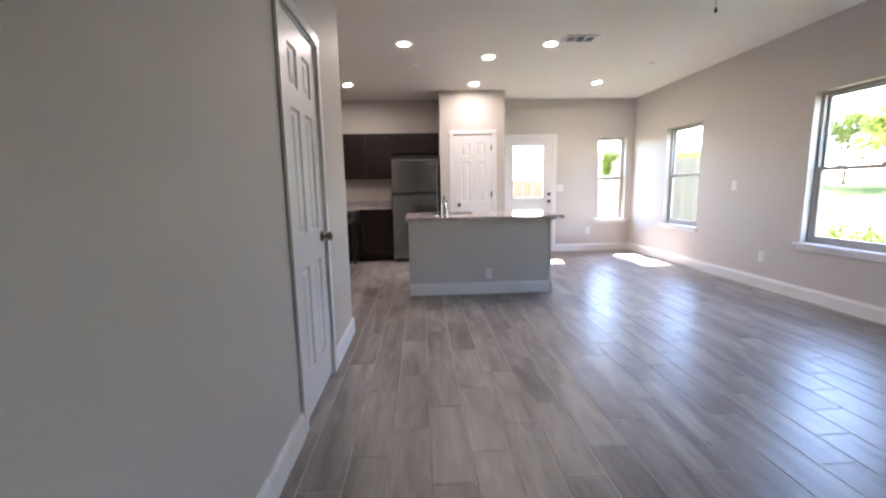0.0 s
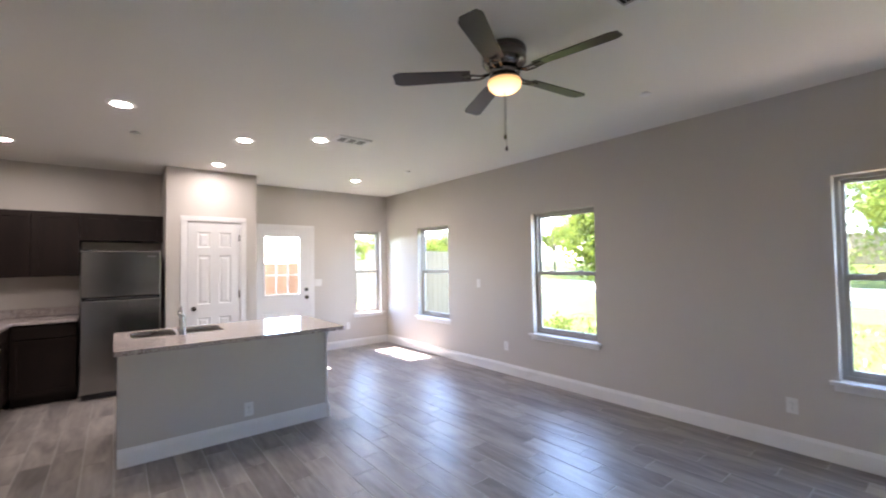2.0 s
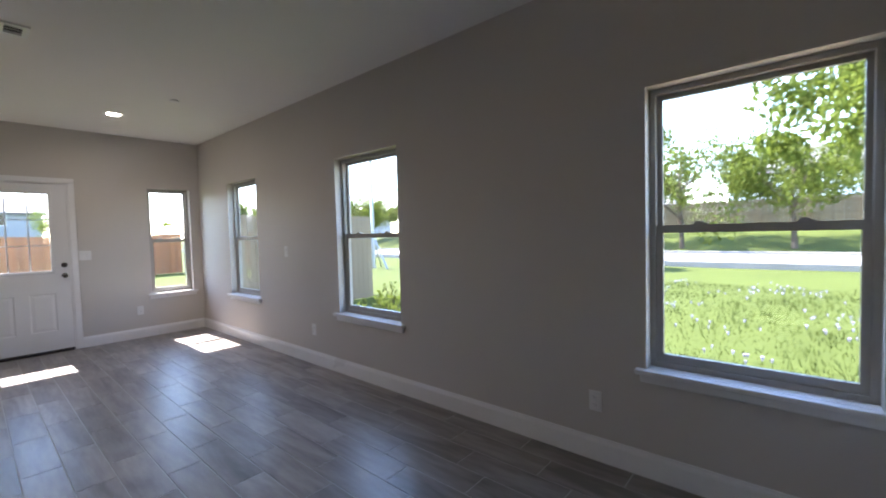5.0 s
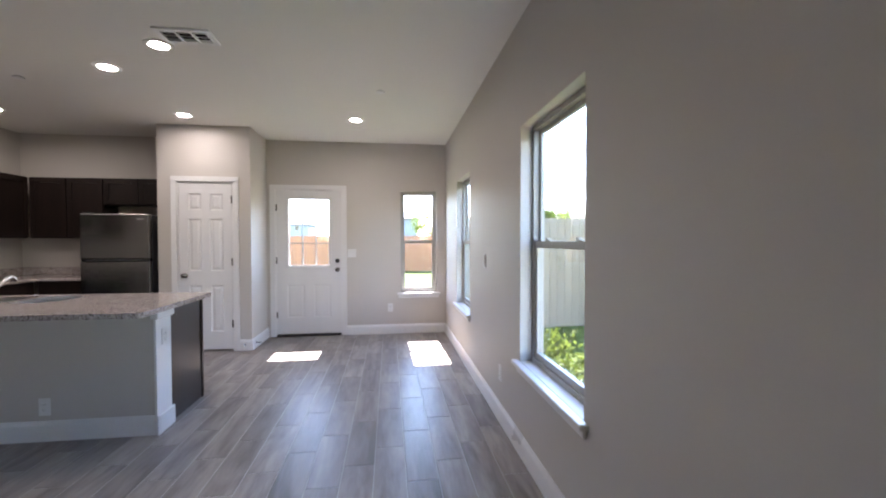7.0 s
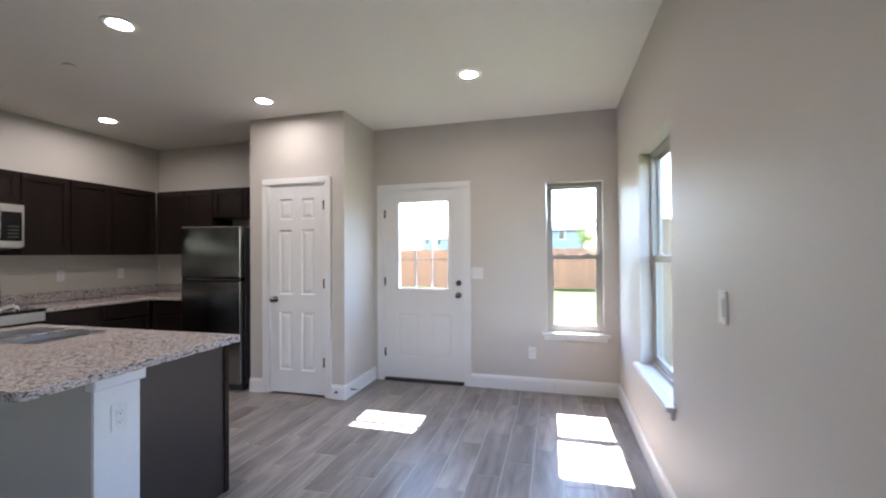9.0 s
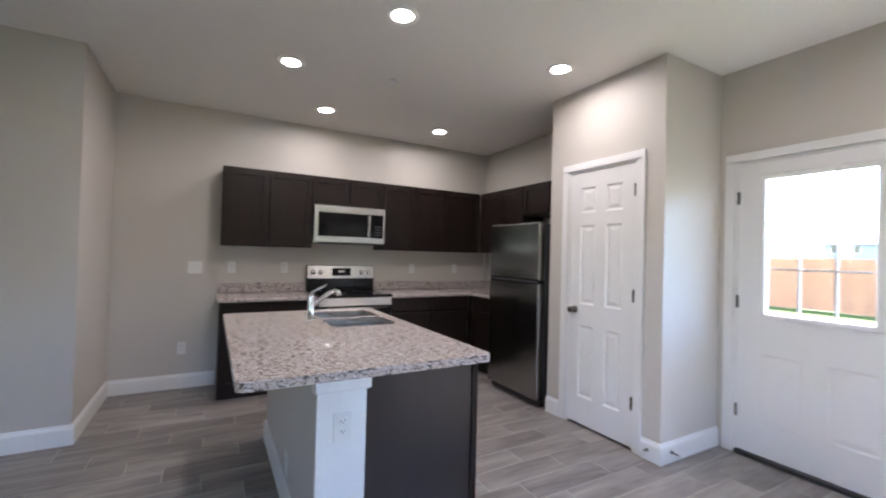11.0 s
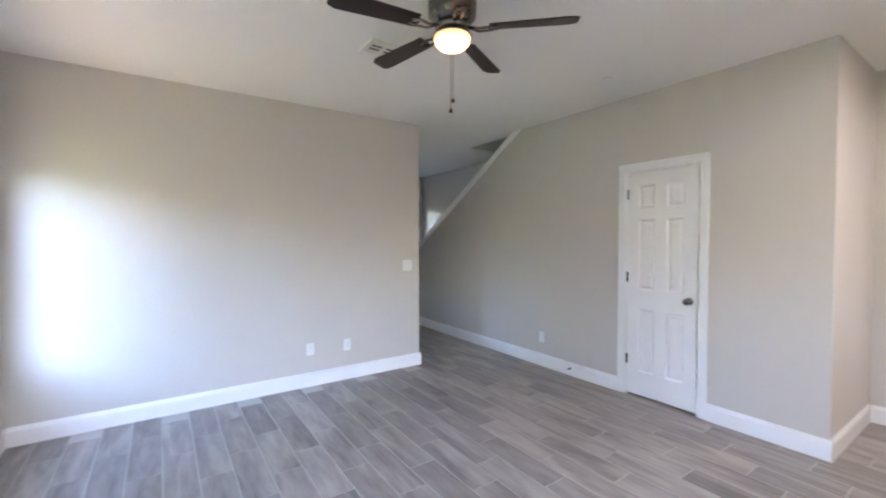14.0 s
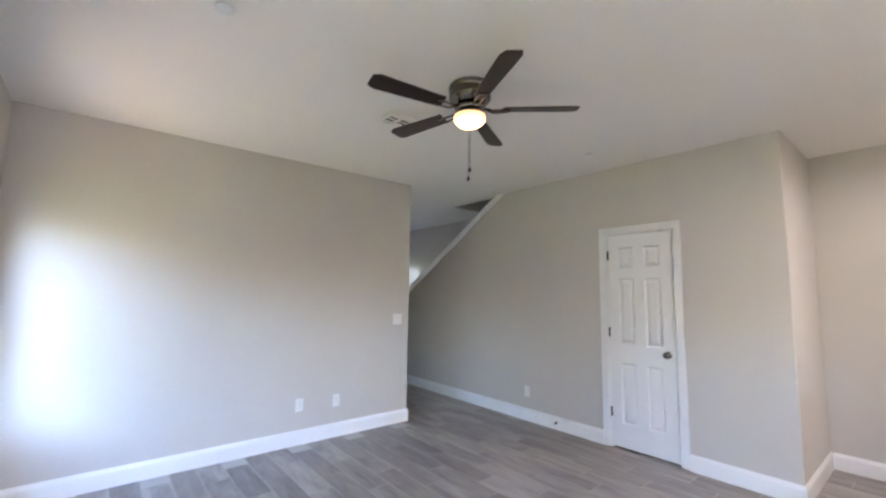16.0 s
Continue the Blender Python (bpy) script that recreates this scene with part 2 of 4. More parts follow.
def lathe(bm, profile, m=Matrix(), n=24):
    """Turns a profile of (radius, height) round the local z axis."""
    rings = []
    for r, z in profile:
        if r < 1e-6:
            rings.append([bm.verts.new(m @ Vector((0, 0, z)))])
        else:
            rings.append([bm.verts.new(m @ Vector((r * math.cos(2 * math.pi * i / n), r * math.sin(2 * math.pi * i / n), z))) for i in range(n)])
    for a, b in zip(rings, rings[1:]):
        for i in range(n):
            j = (i + 1) % n
            q = [a[i % len(a)], a[j % len(a)], b[j % len(b)], b[i % len(b)]]
            q = list(dict.fromkeys(q))
            if len(q) > 2:
                bm.faces.new(q)
    return bm


def tube(bm, points, radii, n=10, caps=True):
    pts = [Vector(p) for p in points]
    rings = []
    for i, p in enumerate(pts):
        d = (pts[min(i + 1, len(pts) - 1)] - pts[max(i - 1, 0)]).normalized()
        q = d.to_track_quat("Z", "Y")
        r = radii[i] if isinstance(radii, (list, tuple)) else radii
        rings.append([bm.verts.new(p + q @ Vector((r * math.cos(2 * math.pi * k / n), r * math.sin(2 * math.pi * k / n), 0))) for k in range(n)])
    for a, b in zip(rings, rings[1:]):
        for k in range(n):
            bm.faces.new((a[k], a[(k + 1) % n], b[(k + 1) % n], b[k]))
    if caps:
        bm.faces.new(rings[0][::-1]), bm.faces.new(rings[-1])
    return bm


def prism(bm, outline, m, a, b):
    """Extrudes an outline of (u, v) along w from a to b; m maps (u, v, w) to the place."""
    lo = [bm.verts.new(m @ Vector((u, v, a))) for u, v in outline]
    hi = [bm.verts.new(m @ Vector((u, v, b))) for u, v in outline]
    n = len(outline)
    for i in range(n):
        bm.faces.new((lo[i], lo[(i + 1) % n], hi[(i + 1) % n], hi[i]))
    bm.faces.new(lo[::-1]), bm.faces.new(hi)
    return bm


def slab_with_holes(bm, u0, u1, z0, z1, d0, d1, holes, m):
    """A slab over u and z, from depth d0 to d1, with openings right through it; m maps (u, d, z) to the place."""
    us = sorted({u0, u1, *[h[0] for h in holes], *[h[1] for h in holes]})
    zs = sorted({z0, z1, *[h[2] for h in holes], *[h[3] for h in holes]})
    us, zs = [u for u in us if u0 <= u <= u1], [z for z in zs if z0 <= z <= z1]
    def solid(i, j):
        if not (0 <= i < len(us) - 1 and 0 <= j < len(zs) - 1):
            return False
        u, z = (us[i] + us[i + 1]) / 2, (zs[j] + zs[j + 1]) / 2
        return not any(h[0] < u < h[1] and h[2] < z < h[3] for h in holes)
    cache = {}
    def v(i, d, j):
        key = (i, d, j)
        if key not in cache:
            cache[key] = bm.verts.new(m @ Vector((us[i], d, zs[j])))
        return cache[key]
    for i in range(len(us) - 1):
        for j in range(len(zs) - 1):
            if not solid(i, j):
                continue
            bm.faces.new((v(i, d0, j), v(i + 1, d0, j), v(i + 1, d0, j + 1), v(i, d0, j + 1)))
            bm.faces.new((v(i, d1, j), v(i, d1, j + 1), v(i + 1, d1, j + 1), v(i + 1, d1, j)))
            for di, dj, a, b in ((-1, 0, (i, j), (i, j + 1)), (1, 0, (i + 1, j), (i + 1, j + 1)), (0, -1, (i, j), (i + 1, j)), (0, 1, (i, j + 1), (i + 1, j + 1))):
                if not solid(i + di, j + dj):
                    bm.faces.new((v(a[0], d0, a[1]), v(b[0], d0, b[1]), v(b[0], d1, b[1]), v(a[0], d1, a[1])))
    return bm


def raised_panel(bm, u0, u1, z0, z1, d, m, deep=0.009, out=-1):
    """A moulded panel: bevel down into the face, a groove, and a raised field. out: the way the face looks along d."""
    rings = []
    for inset, depth in ((0, 0), (0.012, deep), (0.022, deep), (0.045, deep * 0.25)):
        rings.append([bm.verts.new(m @ Vector((u, d - out * depth, z))) for u, z in ((u0 + inset, z0 + inset), (u1 - inset, z0 + inset), (u1 - inset, z1 - inset), (u0 + inset, z1 - inset))])
    for a, b in zip(rings, rings[1:]):
        for i in range(4):
            bm.faces.new((a[i], a[(i + 1) % 4], b[(i + 1) % 4], b[i]))
    bm.faces.new(rings[-1])
    return bm


ALONG_X = Matrix()                                        # u = x, d = y
ALONG_Y = Matrix(((0, 1, 0, 0), (1, 0, 0, 0), (0, 0, 1, 0), (0, 0, 0, 1)))   # u = y, d = x

# ---- the plan ----
EAST, NORTH, SOUTH, CLOSET, KITCHEN = 4.035, 7.575, 0.27, -0.41, -1.44
RETURN, PANTRY, PANTRY_W, PANTRY_E, HALL = 3.53, 6.905, 0.515, 1.56, 0.70
TOP = 2.71
FOYER = -3.1
EAST_WINDOWS = [(0.535, 1.395), (3.265, 4.12), (5.745, 6.56)]
SILL, HEAD, MEET = 0.575, 2.04, 1.31
NORTH_WINDOW = (3.385, 3.905)
BACK_DOOR = (1.66, 2.571, 0.0, 2.045)
PANTRY_DOOR = (0.725, 1.365, 0.0, 2.045)
CLOSET_DOOR = (2.10, 2.745, 0.0, 2.045)
FOYER_WINDOW = (-1.20, -0.80)

# ---- structure ----
setting("floor", boxed(-1.6, 4.19, -3.25, 7.74, -0.18, -0.0016), GROUT, "grey grouted floor bed under wood-look tiles", "floor")
bm = bmesh.new()
slab_with_holes(bm, -1.56, 4.18, -3.22, 7.73, TOP, TOP + 0.25, [(-1.44, -0.53, -0.35, 3.41)], Matrix(((1, 0, 0, 0), (0, 0, 1, 0), (0, 1, 0, 0), (0, 0, 0, 1))))
setting("ceiling", bm, CEIL, "greige painted textured ceiling", "ceiling")

bm = bmesh.new()
slab_with_holes(bm, SOUTH - 0.12, NORTH + 0.14, -0.18, TOP, EAST, EAST + 0.145, [(a, b, SILL, HEAD) for a, b in EAST_WINDOWS], ALONG_Y)
setting("wall_east", bm, WALL, "greige painted wall with three window openings")
bm = bmesh.new()
slab_with_holes(bm, KITCHEN - 0.12, EAST, -0.18, TOP, NORTH, NORTH + 0.14, [(*NORTH_WINDOW, SILL, HEAD), (BACK_DOOR[0], BACK_DOOR[1], 0.0, BACK_DOOR[3])], ALONG_X)
setting("wall_north", bm, WALL, "greige painted wall with back door and narrow window")
setting("wall_south", boxed(HALL, EAST, SOUTH - 0.12, SOUTH, -0.004, TOP, bevel=0.004), WALL, "greige painted living room end wall")
setting("wall_hall", boxed(HALL, HALL + 0.12, FOYER, SOUTH - 0.12, -0.004, TOP), WALL, "greige painted hallway wall")
bm = bmesh.new()
slab_with_holes(bm, KITCHEN - 0.12, HALL + 0.12, -0.18, TOP, FOYER - 0.12, FOYER, [(*FOYER_WINDOW, SILL, HEAD)], ALONG_X)
setting("wall_foyer", bm, WALL, "greige painted foyer wall with a window")
setting("wall_west", boxed(KITCHEN - 0.12, KITCHEN, FOYER, NORTH, -0.004, 5.2), WALL, "greige painted kitchen and stairwell wall")
# the wall under the stairs, sloping with the flight
SLOPE = (2.69 - 1.39) / (0.706 + 1.406)
def slope_z(y):
    return 2.665 + SLOPE * (y - 0.706)
y_top = 0.706 + (TOP - 2.665) / SLOPE
bm = bmesh.new()
m = Matrix(((0, 0, 1, 0), (1, 0, 0, 0), (0, 1, 0, 0), (0, 0, 0, 1)))
prism(bm, [(-2.1, -0.004), (y_top, -0.004), (y_top, TOP), (-2.1, slope_z(-2.1))], m, CLOSET - 0.12, CLOSET)
slab_with_holes(bm, y_top, RETURN, -0.004, TOP, CLOSET - 0.12, CLOSET, [(CLOSET_DOOR[0], CLOSET_DOOR[1], -0.01, CLOSET_DOOR[3])], ALONG_Y)
setting("wall_closet", bm, WALL, "greige painted wall below the stairs with closet door")
bm = bmesh.new()
prism(bm, [(-2.13, slope_z(-2.13)), (y_top, TOP), (y_top - 0.15, TOP), (-2.13, slope_z(-2.13) + 0.092)], m, CLOSET - 0.135, CLOSET + 0.015)
setting("trim_stair_cap", bm, WHITE, "white painted sloping cap of the stair wall", "trim")
setting("wall_return", boxed(KITCHEN, CLOSET - 0.12, RETURN - 0.12, RETURN, -0.004, TOP), WALL, "greige painted return wall beside the kitchen")
bm = bmesh.new()
slab_with_holes(bm, PANTRY_W, PANTRY_E, -0.004, TOP, PANTRY, PANTRY + 0.11, [(PANTRY_DOOR[0], PANTRY_DOOR[1], -0.01, PANTRY_DOOR[3])], ALONG_X)
setting("wall_pantry_front", bm, WALL, "greige painted pantry wall")
setting("wall_pantry_east", boxed(PANTRY_E - 0.11, PANTRY_E, PANTRY + 0.11, NORTH, -0.004, TOP), WALL, "greige painted pantry side wall")
setting("wall_pantry_west", boxed(PANTRY_W, PANTRY_W + 0.11, PANTRY + 0.11, NORTH, -0.004, TOP), WALL, "greige painted pantry side wall by the fridge")
# the stairwell above the ceiling
setting("wall_stairwell_upper", boxed(-0.53, -0.41, -0.47, 3.53, TOP + 0.25, 5.2), WALL, "greige stairwell wall upstairs")
setting("wall_stairwell_end", boxed(KITCHEN, -0.53, 3.41, 3.53, TOP + 0.25, 5.2), WALL, "greige stairwell end wall upstairs")
setting("wall_stairwell_start", boxed(KITCHEN, -0.53, -0.47, -0.35, TOP + 0.25, 5.2), WALL, "greige stairwell header upstairs")
setting("ceiling_stairwell", boxed(KITCHEN - 0.12, -0.41, -0.47, 3.53, 5.2, 5.3), CEIL, "greige stairwell ceiling", "ceiling")

BB = [(0, 0), (0.016, 0), (0.016, 0.105), (0.012, 0.118), (0.008, 0.123), (0.006, 0.135), (0, 0.135)]
def baseboard(x0, y0, x1, y1, nx, ny):
    """A moulded board from one end to the other, proud of the wall towards (nx, ny)."""
    a, b = Vector((x0, y0, 0)), Vector((x1, y1, 0))
    d = (b - a).normalized()
    m = Matrix(((nx, 0, d.x, x0), (ny, 0, d.y, y0), (0, 1, 0, 0), (0, 0, 0, 1)))
    setting("baseboard", prism(bmesh.new(), BB, m, 0, (b - a).length), WHITE, "white moulded baseboard", "baseboard")
CW = 0.062
for b in ((EAST, SOUTH, EAST, NORTH, -1, 0), (BACK_DOOR[1] + CW, NORTH, EAST - 0.016, NORTH, 0, -1), (PANTRY_E, PANTRY - 0.016, PANTRY_E, NORTH, 1, 0),
          (PANTRY_DOOR[1] + CW, PANTRY, PANTRY_E, PANTRY, 0, -1), (PANTRY_W, PANTRY, PANTRY_DOOR[0] - CW, PANTRY, 0, -1), (HALL, SOUTH, EAST - 0.016, SOUTH, 0, 1),
          (HALL, FOYER, HALL, SOUTH + 0.016, -1, 0), (CLOSET, -2.1, CLOSET, CLOSET_DOOR[0] - CW, 1, 0), (CLOSET, CLOSET_DOOR[1] + CW, CLOSET, RETURN + 0.016, 1, 0),
          (KITCHEN, RETURN, CLOSET, RETURN, 0, 1), (KITCHEN, RETURN + 0.016, KITCHEN, 4.37, 1, 0), (KITCHEN, FOYER, HALL, FOYER, 0, 1)):
    baseboard(*b)


# ---- windows ----
def window(name, u0, u1, along, d_in, out, label):
    """A single-hung window in an opening; d_in: the wall's inner face, out: the way outside along d."""
    m = along
    def bx(bm, a, b, d0, d1, z0, z1):
        slab_with_holes(bm, a, b, z0, z1, d_in + out * d0, d_in + out * d1, [], m)
        return bm
    root = tagged(new(name), label, "window", kind="structure")
    bm = bmesh.new()
    slab_with_holes(bm, u0 + 0.002, u1 - 0.002, SILL + 0.002, HEAD - 0.002, d_in + out * 0.075, d_in + out * 0.14, [(u0 + 0.03, u1 - 0.03, SILL + 0.035, HEAD - 0.03)], m)
    part("window_frame", bm, FRAME, root)
    bm = bmesh.new()
    slab_with_holes(bm, u0 + 0.03, u1 - 0.03, MEET - 0.012, HEAD - 0.03, d_in + out * 0.112, d_in + out * 0.135, [(u0 + 0.055, u1 - 0.055, MEET + 0.022, HEAD - 0.055)], m)
    up = part("upper_sash", bm, FRAME, root)
    bm = bmesh.new()
    slab_with_holes(bm, u0 + 0.03, u1 - 0.03, SILL + 0.035, MEET + 0.022, d_in + out * 0.085, d_in + out * 0.110, [(u0 + 0.062, u1 - 0.062, SILL + 0.075, MEET - 0.018)], m)
    lo = part("lower_sash", bm, FRAME, root)
    for z0, z1, d, own, ins in ((MEET + 0.022, HEAD - 0.055, 0.122, up, 0.055), (SILL + 0.075, MEET - 0.018, 0.097, lo, 0.062)):
        p = part("pane", bx(bmesh.new(), u0 + ins, u1 - ins, d, d + 0.004, z0, z1), GLASS, own)
        p.visible_shadow = False
    for f in (0.27, 0.73):
        u = u0 + (u1 - u0) * f
        bm = bmesh.new()
        bx(bm, u - 0.03, u + 0.03, 0.088, 0.107, MEET + 0.022, MEET + 0.03)
        bx(bm, u - 0.012, u + 0.025, 0.08, 0.1, MEET + 0.03, MEET + 0.04)
        part("sash_lock", bm, FRAME, lo)
    bm = bmesh.new()
    bx(bm, u0 - 0.05, u1 + 0.05, -0.045, -0.001, SILL - 0.02, SILL + 0.006)
    bx(bm, u0 + 0.001, u1 - 0.001, -0.001, 0.074, SILL + 0.001, SILL + 0.006)
    bmesh.ops.bevel(bm, geom=bm.edges[:], offset=0.004, segments=2, affect="EDGES")
    sill = part("window_sill", bm, WHITE, root, "white painted window stool")
    bm = bmesh.new()
    bx(bm, u0 - 0.03, u1 + 0.03, -0.018, -0.001, SILL - 0.065, SILL - 0.021)
    bmesh.ops.bevel(bm, geom=bm.edges[:], offset=0.005, segments=2, affect="EDGES")
    part("apron", bm, WHITE, root, "white painted apron")
    return root


for i, (a, b) in enumerate(EAST_WINDOWS):
    window("window_%d" % (i + 1), a, b, ALONG_Y, EAST, 1, "tan single-hung window with white sill")
window("window_4", *NORTH_WINDOW, ALONG_X, NORTH, 1, "narrow tan single-hung window with white sill")
window("window_5", *FOYER_WINDOW, ALONG_X, FOYER, -1, "tan single-hung foyer window")


# ---- doors ----
def casing(root, u0, u1, z1, face, out, along, w=CW):
    """Mitred-looking flat moulded trim round a door opening; out: the way into the room along d."""
    for a, b, c, d in ((u0 - w, u0 + 0.004, 0.0, z1 - 0.004), (u1 - 0.004, u1 + w, 0.0, z1 - 0.004), (u0 - w, u1 + w, z1 - 0.004, z1 + w - 0.004)):
        bm = bmesh.new()
        slab_with_holes(bm, a, b, c, d, face + out * 0.0005, face + out * 0.016, [], along)
        bmesh.ops.bevel(bm, geom=bm.edges[:], offset=0.005, segments=2, affect="EDGES")
        part("casing", bm, WHITE, root)
    for a, b, c, d in ((u0 + 0.0005, u0 + 0.018, 0, z1 - 0.0005), (u1 - 0.018, u1 - 0.0005, 0, z1 - 0.0005), (u0 + 0.018, u1 - 0.018, z1 - 0.018, z1 - 0.0005)):
        bm = bmesh.new()
        slab_with_holes(bm, a, b, c, d, face - out * 0.11, face - out * 0.0005, [], along)
        part("jamb", bm, WHITE, root)


def knob_parts(root, u, z, face, out, along, material=NICKEL, name="door_handle"):
    ax = (along @ Vector((0, out, 0))).normalized()
    m = Matrix.Translation(along @ Vector((u, face, z))) @ ax.to_track_quat("Z", "Y").to_matrix().to_4x4()
    bm = bmesh.new()
    lathe(bm, [(0, 0.001), (0.031, 0.001), (0.031, 0.005), (0.026, 0.01), (0.012, 0.013), (0.011, 0.03), (0.02, 0.036), (0.027, 0.046), (0.027, 0.056), (0.02, 0.064), (0, 0.067)], m, 20)
    part(name, bm, material, root, "satin nickel knob", smooth=True)


def hinges(root, u, zs, face, out, along):
    for z in zs:
        bm = bmesh.new()
        c = along @ Vector((u, face + out * 0.005, z - 0.045))
        tube(bm, [c, c + Vector((0, 0, 0.09))], 0.006, 8)
        slab_with_holes(bm, u - 0.012, u + 0.012, z - 0.044, z + 0.044, face + out * 0.0008, face + out * 0.003, [], along)
        part("hinge", bm, NICKEL, root)


def six_panel_door(name, u0, u1, z1, face, out, along, hinge_low, label):
    root = tagged(new(name), label, "door", kind="structure")
    casing(root, u0, u1, z1, face, out, along)
    a, b, top = u0 + 0.021, u1 - 0.021, z1 - 0.021
    d0, d1 = face - out * 0.004, face - out * 0.039
    w = b - a
    st, mid = 0.105, 0.10
    c = (a + b) / 2
    cols = ((a + st, c - mid / 2), (c + mid / 2, b - st))
    rows = ((0.235, 0.80), (0.97, 1.60), (1.70, 1.90))
    holes = [(p, q, r, s) for p, q in cols for r, s in rows]
    bm = bmesh.new()
    slab_with_holes(bm, a, b, 0.022, top, d0, d1, holes, along)
    slab = part("door_leaf", bm, DOORPAINT, root)
    for p, q, r, s in holes:
        bm = bmesh.new()
        raised_panel(bm, p, q, r, s, d0, along, 0.010, out)
        part("panel", bm, DOORPAINT, slab)
    bm = bmesh.new()
    slab_with_holes(bm, a + 0.05, b - 0.05, 0.05, top - 0.05, d1 + out * 0.002, d1 + out * 0.012, [], along)
    part("panel_core", bm, DOORPAINT, slab)
    hu, ku = (a, b - 0.062) if hinge_low else (b, a + 0.062)
    hinges(root, hu, (0.33, 1.08, 1.83), d0, out, along)
    knob_parts(root, ku, 0.92, d0, out, along)
    return root


six_panel_door("door_1", CLOSET_DOOR[0], CLOSET_DOOR[1], CLOSET_DOOR[3], CLOSET, 1, ALONG_Y, True, "closed white six-panel closet door with nickel knob")
six_panel_door("door_2", PANTRY_DOOR[0], PANTRY_DOOR[1], PANTRY_DOOR[3], PANTRY, -1, ALONG_X, False, "closed white six-panel pantry door with nickel knob")


def back_door():
    u0, u1, z1 = BACK_DOOR[0], BACK_DOOR[1], BACK_DOOR[3]
    root = tagged(new("door_3"), "closed white back door with nine-pane glass and deadbolt", "door", kind="structure")
    casing(root, u0, u1, z1, NORTH, -1, ALONG_X)
    a, b, top = u0 + 0.019, u1 - 0.019, z1 - 0.019
    d0, d1 = NORTH + 0.006, NORTH + 0.05
    g = (1.845, 2.39, 0.99, 1.905)
    low = [(a + 0.14, (a + b) / 2 - 0.06, 0.26, 0.72), ((a + b) / 2 + 0.06, b - 0.14, 0.26, 0.72)]
    bm = bmesh.new()
    slab_with_holes(bm, a, b, 0.034, top, d0, d1, [g, *low], ALONG_X)
    leaf = part("door_leaf", bm, DOORPAINT, root)
    for p in low:
        bm = bmesh.new()
        raised_panel(bm, *p, d0, ALONG_X, 0.004, -1)
        slab_with_holes(bm, p[0] - 0.01, p[1] + 0.01, p[2] - 0.01, p[3] + 0.01, d0 + 0.015, d0 + 0.03, [], ALONG_X)
        part("panel", bm, DOORPAINT, leaf)
    bm = bmesh.new()
    slab_with_holes(bm, g[0] - 0.03, g[1] + 0.03, g[2] - 0.03, g[3] + 0.03, d0 - 0.012, d0 - 0.0005, [(g[0] + 0.004, g[1] - 0.004, g[2] + 0.004, g[3] - 0.004)], ALONG_X)
    bmesh.ops.bevel(bm, geom=bm.edges[:], offset=0.004, segments=1, affect="EDGES")
    part("glass_frame", bm, DOORPAINT, leaf)
    w, h = (g[1] - g[0]) / 3, (g[3] - g[2]) / 3
    for i in (1, 2):
        part("muntin", boxed(g[0] + w * i - 0.0055, g[0] + w * i + 0.0055, d0 + 0.006, d0 + 0.03, g[2] + 0.001, g[3] - 0.001), MUNTIN, leaf)
    for i in (1, 2):
        part("muntin", boxed(g[0] + 0.001, g[1] - 0.001, d0 + 0.0065, d0 + 0.0295, g[2] + h * i - 0.0055, g[2] + h * i + 0.0055), MUNTIN, leaf)
    p = part("pane", boxed(g[0] + 0.0005, g[1] - 0.0005, d0 + 0.032, d0 + 0.036, g[2] + 0.0005, g[3] - 0.0005), GLASS, leaf)
    p.visible_shadow = False
    hinges(root, a, (0.30, 1.06, 1.79), d0, -1, ALONG_X)
    knob_parts(root, 2.50, 0.925, d0, -1, ALONG_X)
    m = Matrix.Translation((2.50, d0, 1.05)) @ pose(0, 0, 0, 90)
    bm = bmesh.new()
    lathe(bm, [(0, 0.001), (0.031, 0.001), (0.031, 0.008), (0.027, 0.014), (0, 0.015)], m, 20)
    box(bm, 2.495, 2.505, d0 - 0.028, d0 - 0.014, 1.032, 1.068, 0.002)
    part("deadbolt", bm, NICKEL, root)
    part("threshold", boxed(u0 + 0.019, u1 - 0.019, NORTH - 0.02, NORTH + 0.13, 0.0005, 0.031, bevel=0.006), DARK, root, "dark metal threshold")


back_door()


# ---- stairs behind the sloping wall ----
def stairs():
    root = tagged(new("stairs"), "carpeted straight flight behind the sloping wall", "stairs", kind="structure")
    n, rise, run = 15, 0.195, 0.195 / SLOPE
    for i in range(n):
        y = -2.1 + run * i
        part("step", boxed(KITCHEN + 0.002, CLOSET - 0.122, y, y + run + 0.02, max(0, rise * i - 0.15), rise * (i + 1), bevel=0.008), STAIRTREAD, root)


stairs()


# ---- kitchen ----
def shaker_door(root, a, b, z0, z1, d, out, along, rail=0.055):
    bm = bmesh.new()
    slab_with_holes(bm, a, b, z0, z1, d + out * 0.002, d + out * 0.021, [(a + rail, b - rail, z0 + rail, z1 - rail)], along)
    bmesh.ops.bevel(bm, geom=[e for e in bm.edges if len(e.link_faces) == 2 and e.calc_face_angle(0) > 1], offset=0.0025, segments=1, affect="EDGES")
    door = part("door", bm, CAB, root)
    bm = bmesh.new()
    slab_with_holes(bm, a + rail - 0.003, b - rail + 0.003, z0 + rail - 0.003, z1 - rail + 0.003, d + out * 0.004, d + out * 0.012, [], along)
    part("panel", bm, CAB, door)


